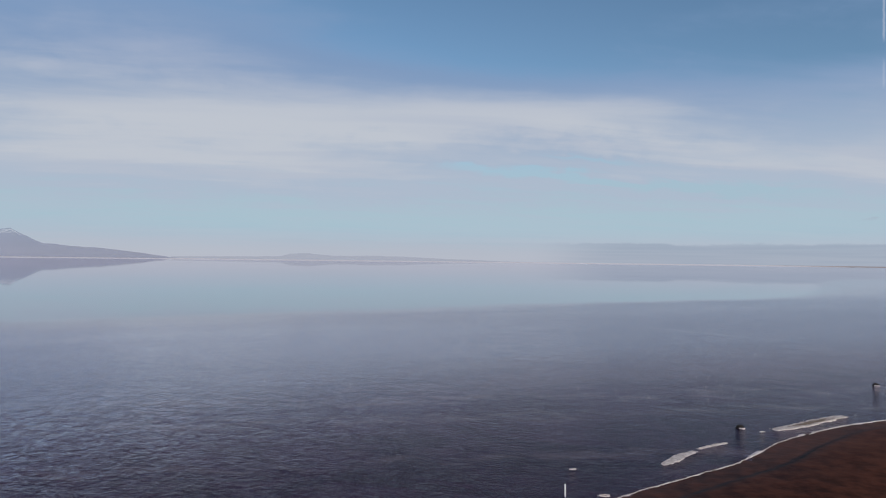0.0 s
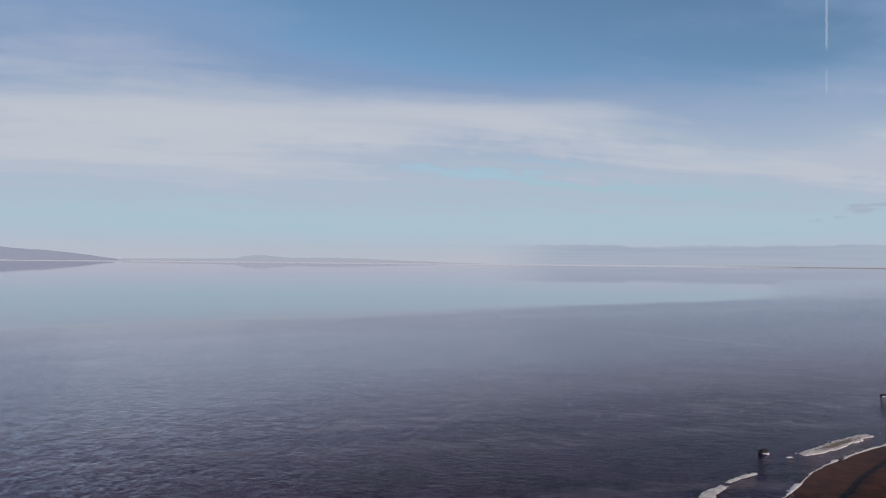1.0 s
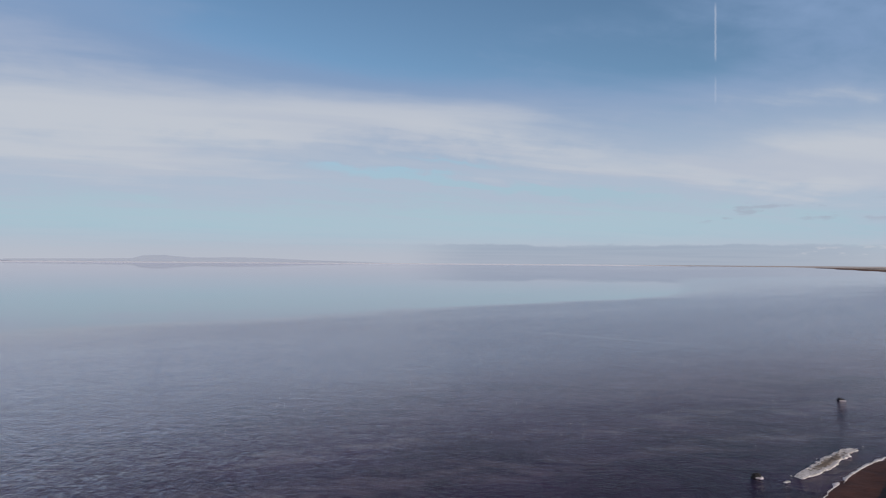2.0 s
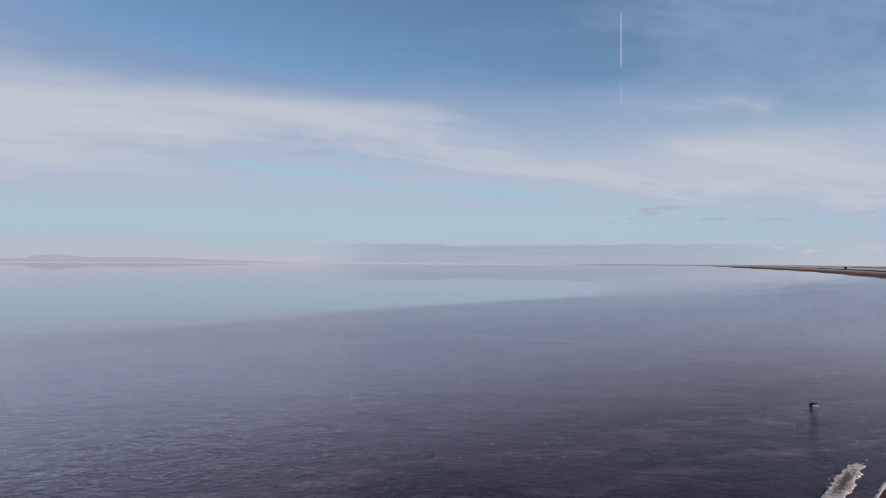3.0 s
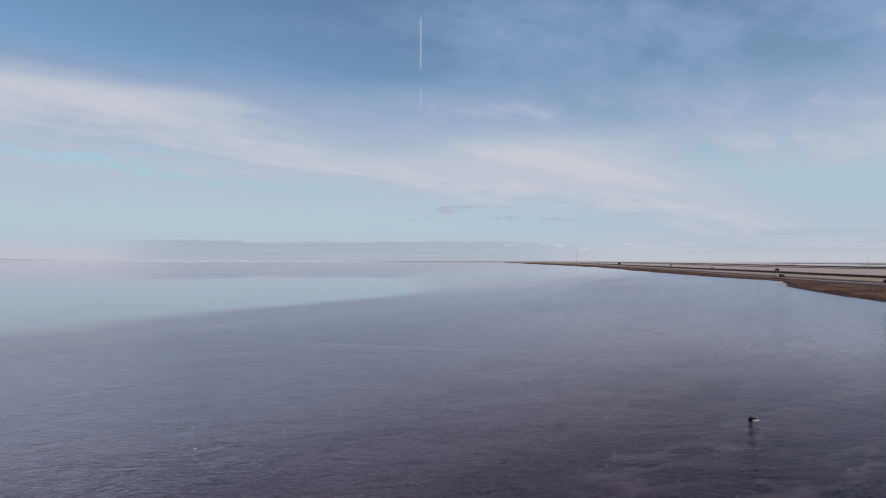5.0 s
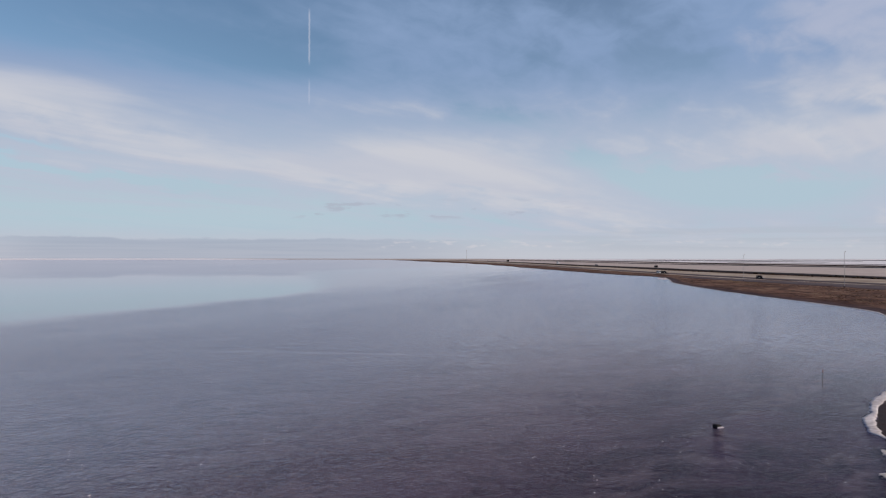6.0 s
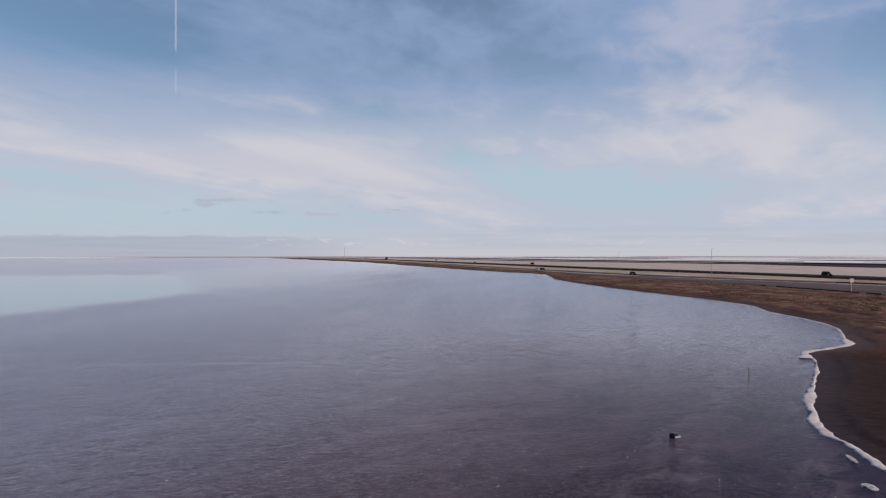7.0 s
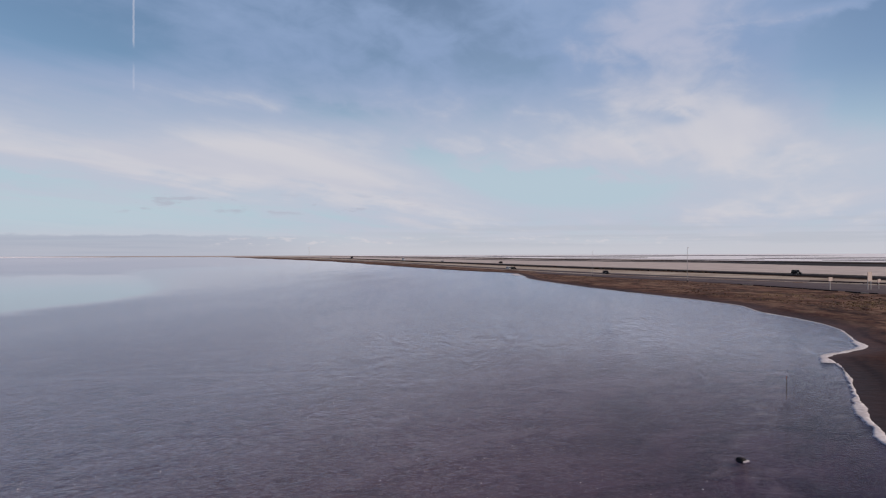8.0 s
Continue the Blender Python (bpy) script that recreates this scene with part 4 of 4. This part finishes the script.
part("mast_head", box(bmesh.new(), -0.8, -0.8, 23.2, 0.8, 0.8, 24.4, 0.1), GALV, mast)


def sign(x, y, turn, w, h, z0, posts, label):
    z = height_at(x, y) - 0.1
    base = thing("road_sign", pose(x, y, z, 0, 0, turn), label, "sign", "signs at the lay-by")
    part("panel", box(bmesh.new(), -w / 2, -0.04, z0, w / 2, 0.04, z0 + h, 0.02), SIGN_FACE, base)
    for px in posts:
        part("post", box(bmesh.new(), px - 0.07, 0.045, 0, px + 0.07, 0.18, z0 + h * 0.85, 0.01), GALV, base)
    for zz in (z0 + h * 0.25, z0 + h * 0.75):
        part("cross_rail", box(bmesh.new(), -w / 2 + 0.05, 0.042, zz, w / 2 - 0.05, 0.10, zz + 0.07, 0.01), GALV, base)
    return base


sign(166.1, 91.0, -20, 1.2, 0.9, 2.3, (0.0,), "small pale sign on one post beside the lay-by")
sign(177.3, 86.4, -20, 1.45, 2.1, 2.2, (-0.5, 0.5), "tall pale panel sign on two posts")
sign(179.8, 85.2, -20, 1.0, 0.8, 1.8, (0.0,), "low pinkish sign beside the tall one")


def car(x, y, z, turn, size, paint, label, kind="car"):
    """A car: lower body, cabin, windows, wheels and lamps; length along x."""
    ln, wd, ht = size
    base = thing(kind, pose(x, y, z, 0, 0, turn), label, kind, "vehicles on the highway")
    body = box(bmesh.new(), -ln / 2, -wd / 2, 0.32, ln / 2, wd / 2, ht * 0.58, 0.12)
    part("body", body, paint, base)
    cab = bmesh.new()
    z0, z1 = ht * 0.56, ht
    low = [(-ln * 0.48, z0), (ln * 0.24, z0)]
    top = [(-ln * 0.42, z1), (ln * 0.10, z1)]
    vs = []
    for (xx, zz), ins in ((low[0], 0.06), (low[1], 0.06), (top[1], 0.16), (top[0], 0.16)):
        vs.append([cab.verts.new((xx, -wd / 2 + ins, zz)), cab.verts.new((xx, wd / 2 - ins, zz))])
    for i in range(4):
        cab.faces.new((vs[i][0], vs[(i + 1) % 4][0], vs[(i + 1) % 4][1], vs[i][1]))
    cab.faces.new([v[0] for v in vs][::-1])
    cab.faces.new([v[1] for v in vs])
    bmesh.ops.recalc_face_normals(cab, faces=cab.faces[:])
    bmesh.ops.bevel(cab, geom=cab.edges[:], offset=0.06, segments=2, affect="EDGES")
    part("cabin", cab, paint, base)
    zc0, zc1 = ht * 0.62, ht * 0.92
    for side in (-1, 1):
        yy = side * (wd / 2 - 0.08)
        part("side_window", box(bmesh.new(), -ln * 0.42, yy - 0.03, zc0, ln * 0.12, yy + 0.03, zc1, 0.02), CAR_GLASS, base)
    wind = bmesh.new()
    a = [wind.verts.new(p) for p in ((ln * 0.235, -wd / 2 + 0.2, zc0), (ln * 0.235, wd / 2 - 0.2, zc0), (ln * 0.13, wd / 2 - 0.26, zc1), (ln * 0.13, -wd / 2 + 0.26, zc1))]
    b = [wind.verts.new(v.co + Vector((0.05, 0, 0.02))) for v in a]
    wind.faces.new(a[::-1])
    wind.faces.new(b)
    for i in range(4):
        wind.faces.new((a[i], a[(i + 1) % 4], b[(i + 1) % 4], b[i]))
    part("windscreen", wind, CAR_GLASS, base)
    for sx in (-0.32, 0.32):
        for sy in (-1, 1):
            w = part("wheel", rod(bmesh.new(), (sx * ln, sy * (wd / 2 - 0.22), 0.34), (sx * ln, sy * (wd / 2 + 0.01), 0.34), 0.34, 0.34, 18), TYRE, base)
            part("rim", rod(bmesh.new(), (sx * ln, sy * (wd / 2 + 0.005), 0.34), (sx * ln, sy * (wd / 2 + 0.025), 0.34), 0.2, 0.18, 12), GALV, w)
    for sy in (-1, 1):
        part("headlamp", box(bmesh.new(), ln / 2 - 0.06, sy * wd * 0.36 - 0.16, ht * 0.38, ln / 2 + 0.02, sy * wd * 0.36 + 0.16, ht * 0.5, 0.02), LAMP_GLASS, base)
    return base


def truck(x, y, z, turn, cab_paint, box_paint, label, long=11.0):
    """A lorry with a box trailer; nose along +x."""
    base = thing("truck", pose(x, y, z, 0, 0, turn), label, "truck", "vehicles on the highway")
    part("trailer", box(bmesh.new(), -long, -1.25, 1.1, 0.0, 1.25, 4.0, 0.06), box_paint, base)
    part("chassis", box(bmesh.new(), -long, -0.5, 0.75, 3.0, 0.5, 1.08, 0.04), TYRE, base)
    part("cab", box(bmesh.new(), 0.5, -1.2, 1.0, 2.8, 1.2, 3.4, 0.2), cab_paint, base)
    part("bonnet", box(bmesh.new(), 2.7, -1.0, 0.9, 4.1, 1.0, 2.0, 0.2), cab_paint, base)
    part("windscreen", box(bmesh.new(), 2.72, -1.0, 2.25, 2.86, 1.0, 3.1, 0.05), CAR_GLASS, base)
    for sx in (-long + 1.2, -long + 2.5, 0.6, 3.3):
        for sy in (-1, 1):
            part("wheel", rod(bmesh.new(), (sx, sy * 0.95, 0.5), (sx, sy * 1.25, 0.5), 0.5, 0.5, 16), TYRE, base)
    return base


NEAR_Z, FAR_Z = 0.60, 0.74
SUV, SEDAN = (4.8, 1.95, 1.85), (4.6, 1.8, 1.45)
car(230.5, 197.0, NEAR_Z, -128, (3.9, 1.75, 1.5), BLACK_PAINT, "black sport utility car on the near carriageway")
car(266.5, 137.6, FAR_Z, -128, (4.3, 1.85, 1.85), BLACK_PAINT, "black pickup-sized car with bright headlamps on the far carriageway")
car(270.3, 287.0, NEAR_Z, -116, SEDAN, WHITE_PAINT, "white saloon car on the near carriageway")
car(267.5, 281.0, NEAR_Z, -116, SEDAN, BLACK_PAINT, "dark saloon car following close behind a white one")
car(420.5, 435.8, FAR_Z, 64, SUV, BLACK_PAINT, "dark car far along the far carriageway")
car(470.0, 565.0, FAR_Z, 64, SEDAN, GREY_PAINT, "grey car far along the far carriageway")
car(570, 755, FAR_Z, -115, (8.5, 2.3, 3.0), WHITE_PAINT, "long white van far off on the highway", "van")
truck(750, 1141, FAR_Z, 65, BLACK_PAINT, BLACK_PAINT, "dark lorry with a pale nose far off on the highway")
car(850, 1370, FAR_Z, 65, (6, 2.2, 2.6), GREY_PAINT, "dark van far off on the highway", "van")


def guard_rail(points, label):
    """A low steel rail on posts."""
    line = spline(points, 2.0)
    s = arc(line)
    u = np.arange(0, s[-1], 4.0)
    c = np.stack([np.interp(u, s, line[:, i]) for i in (0, 1)], 1)
    base = thing("guard_rail", pose(c[0, 0], c[0, 1], 0.40), label, "guard rail")
    bm = bmesh.new()
    for a, b in zip(c[:-1], c[1:]):
        rod(bm, (a[0] - c[0, 0], a[1] - c[0, 1], 0.42), (b[0] - c[0, 0], b[1] - c[0, 1], 0.42), 0.11, 0.11, 6)
    part("rail", bm, DARK_BANK, base)
    for a in c:
        part("post", box(bmesh.new(), a[0] - c[0, 0] - 0.08, a[1] - c[0, 1] - 0.08, -0.2, a[0] - c[0, 0] + 0.08, a[1] - c[0, 1] + 0.08, 0.48, 0.01), WOOD, base)
    return base


guard_rail(((190, 60), (204, 91), (208, 102), (211, 114)), "dark low rail on wooden posts along the lay-by")

# kerb stones along the near side of the lay-by
kerb_line = spline(RAMP_NEAR[2:6], 2.0)
ks = arc(kerb_line)
stone_data = []
for v in range(4):
    bm = bmesh.new()
    box(bm, -1.0, -0.15, -0.15, 1.0, 0.15, 0.22, 0.06)
    for q in bm.verts:
        q.co += Vector((0.06, 0.04, 0.05)) * noise.noise(q.co * 2 + Vector((v * 5, 0, 0)))
    me = bpy.data.meshes.new("kerb_stone")
    bm.to_mesh(me)
    bm.free()
    me.materials.append((ROCK, ROCK, DARK_BANK, GRAVEL)[v])
    stone_data.append(me)
rng = random.Random(8)
for u in np.arange(0, ks[-1], 2.3):
    if rng.random() < 0.12:
        continue
    x, y = np.interp(u, ks, kerb_line[:, 0]), np.interp(u, ks, kerb_line[:, 1])
    ob = new("kerb_stone", stone_data[rng.choice((0, 0, 0, 1, 1, 1, 2, 2, 2, 3))])
    ob.matrix_world = pose(x - 1.0, y + 0.5, height_at(x, y), 0, 0, 58 + rng.uniform(-8, 8))
    tagged(ob, "rough kerb stone along the lay-by edge", "kerb stone", "kerb stones along the lay-by")


# ---- loose small stuff ----
def flakes():
    """Crumbs of white salt drifting on the shallow water."""
    rng = np.random.RandomState(5)
    verts, faces = [], []
    cand = np.stack([rng.uniform(-25, 45, 6000), rng.uniform(18, 75, 6000)], 1)
    s = signed(cand, NEAR_SHORE)
    cand = cand[(s < -0.5) & (rng.rand(6000) < np.exp(s / 16)) & (cand[:, 1] > 33) & (cand[:, 0] < 23) & (wave(cand, 0.5, 7) > rng.uniform(-0.2, 0.9, 6000))][:260]
    for x, y in cand:
        k, r0 = 7, rng.uniform(0.006, 0.017) * (2.0 if rng.rand() < 0.08 else 1)
        st, ang = rng.uniform(1, 2.4), rng.uniform(0, 3.14)
        base = len(verts)
        for zz, f in ((-0.01, 1.0), (0.012, 0.85)):
            for i in range(k):
                a = i / k * 6.2832
                u, v = r0 * f * st * math.cos(a) * rng.uniform(0.7, 1.2), r0 * f * math.sin(a) * rng.uniform(0.7, 1.2)
                verts.append((x + u * math.cos(ang) - v * math.sin(ang), y + u * math.sin(ang) + v * math.cos(ang), zz))
        faces.append(tuple(base + k + i for i in range(k)))
        for i in range(k):
            faces.append((base + i, base + (i + 1) % k, base + k + (i + 1) % k, base + k + i))
    return tagged(mesh("salt_flakes", verts, faces, SALT, smooth=False), "small white salt flakes scattered on the shallow water", "salt flakes", kind="stuff")


flakes()


def tufts():
    """Dry grass in small uneven clumps on the flat behind the beach."""
    rng = np.random.RandomState(9)
    verts, faces = [], []
    cand = np.stack([rng.uniform(70, 230, 9000), rng.uniform(30, 220, 9000)], 1)
    s = signed(cand, NEAR_SHORE)
    cand = cand[(s > 9) & (s < 75) & (wave(cand, 0.06, 3) > 0.35) & (signed(cand, np.array(RAMP_NEAR, float)) < -2)][:1500]
    cand = np.r_[cand, rng.normal((126, 70), (5, 3), (160, 2))]
    for (x, y), z in zip(cand, shelf(signed(cand, NEAR_SHORE))):
        for _ in range(9):
            a, ln, w = rng.uniform(0, 6.28), rng.uniform(0.12, 0.38), rng.uniform(0.02, 0.06)
            ox, oy = x + rng.normal(0, 0.3), y + rng.normal(0, 0.3)
            dx, dy = math.cos(a), math.sin(a)
            b = len(verts)
            verts += [(ox - dy * w, oy + dx * w, z - 0.05), (ox + dy * w, oy - dx * w, z - 0.05), (ox + dx * ln * 0.6, oy + dy * ln * 0.6, z + ln)]
            faces.append((b, b + 1, b + 2))
    return tagged(mesh("dry_grass", verts, faces, GRASS, smooth=False), "dry yellow-brown grass tufts on the mud flat", "grass", kind="stuff")


tufts()


def clods():
    """Low uneven clumps of dried mud scattered over the flat behind the beach."""
    rng = np.random.RandomState(14)
    verts, faces = [], []
    cand = np.stack([rng.uniform(60, 215, 26000), rng.uniform(20, 215, 26000)], 1)
    s = signed(cand, NEAR_SHORE)
    patchy = wave(cand, 0.09, 8) + 0.7 * wave(cand, 0.3, 9)
    cand = cand[(s > 7) & (s < 90) & (patchy > rng.uniform(-0.6, 1.0, len(cand))) & (signed(cand, np.array(RAMP_NEAR, float)) < -1.5)][:5000]
    for (x, y), z in zip(cand, shelf(signed(cand, NEAR_SHORE))):
        r0, h, k = rng.uniform(0.15, 0.6), rng.uniform(0.05, 0.2), 6
        a0, st = rng.uniform(0, 6.28), rng.uniform(1.0, 2.2)
        b = len(verts)
        for f, zz in ((1.0, -0.08), (0.6, h * 0.8)):
            for i in range(k):
                a = a0 + i / k * 6.2832
                q = r0 * f * rng.uniform(0.7, 1.25)
                verts.append((x + q * math.cos(a) * st * 0.6 - q * math.sin(a) * 0.5, y + q * math.cos(a) * st * 0.78 + q * math.sin(a) * 0.4, z + zz * rng.uniform(0.7, 1.2)))
        verts.append((x + rng.uniform(-0.1, 0.1), y + rng.uniform(-0.1, 0.1), z + h))
        for i in range(k):
            j = (i + 1) % k
            faces += [(b + i, b + j, b + k + j, b + k + i), (b + k + i, b + k + j, b + 2 * k)]
    return tagged(mesh("mud_clods", verts, faces, CLOD, smooth=False), "dried brown mud clumps scattered over the flat", "mud clods", kind="stuff")


clods()


def scrub():
    """Low dark bushes in an uneven row along the foot of the far embankment."""
    rng = np.random.RandomState(31)
    line = spline(offset(FAR_ROAD, -12), 3.0)
    line = line[line[:, 1] < 700]
    verts, faces = [], []
    for cx, cy in line:
        if wave(np.array([[cx, cy]]), 0.03, 4)[0] < rng.uniform(-0.7, 0.7):
            continue
        for _ in range(rng.randint(3, 7)):
            x, y = cx + rng.normal(0, 2.5), cy + rng.normal(0, 2.5)
            r0, h, k = rng.uniform(0.4, 1.1), rng.uniform(0.3, 0.9), 7
            b = len(verts)
            for f, zz in ((0.8, 0.2), (1.0, 0.2 + h * 0.45), (0.6, 0.2 + h * 0.85)):
                for i in range(k):
                    a, q = i / k * 6.2832, r0 * f * rng.uniform(0.6, 1.3)
                    verts.append((x + q * math.cos(a), y + q * math.sin(a), 0.25 + zz * rng.uniform(0.85, 1.15)))
            verts.append((x, y, 0.45 + h))
            for i in range(k):
                j = (i + 1) % k
                faces += [(b + i, b + j, b + k + j, b + k + i), (b + k + i, b + k + j, b + 2 * k + j, b + 2 * k + i), (b + 2 * k + i, b + 2 * k + j, b + 3 * k)]
    return tagged(mesh("scrub", verts, faces, SCRUB, smooth=False), "low dark brown scrub along the highway embankment", "scrub", kind="stuff")


SCRUB = grainy("dark_scrub", (0.014, 0.010, 0.007), (0.06, 0.045, 0.03), 1.2, 0.95, big=0.1, spec=0.05)
scrub()
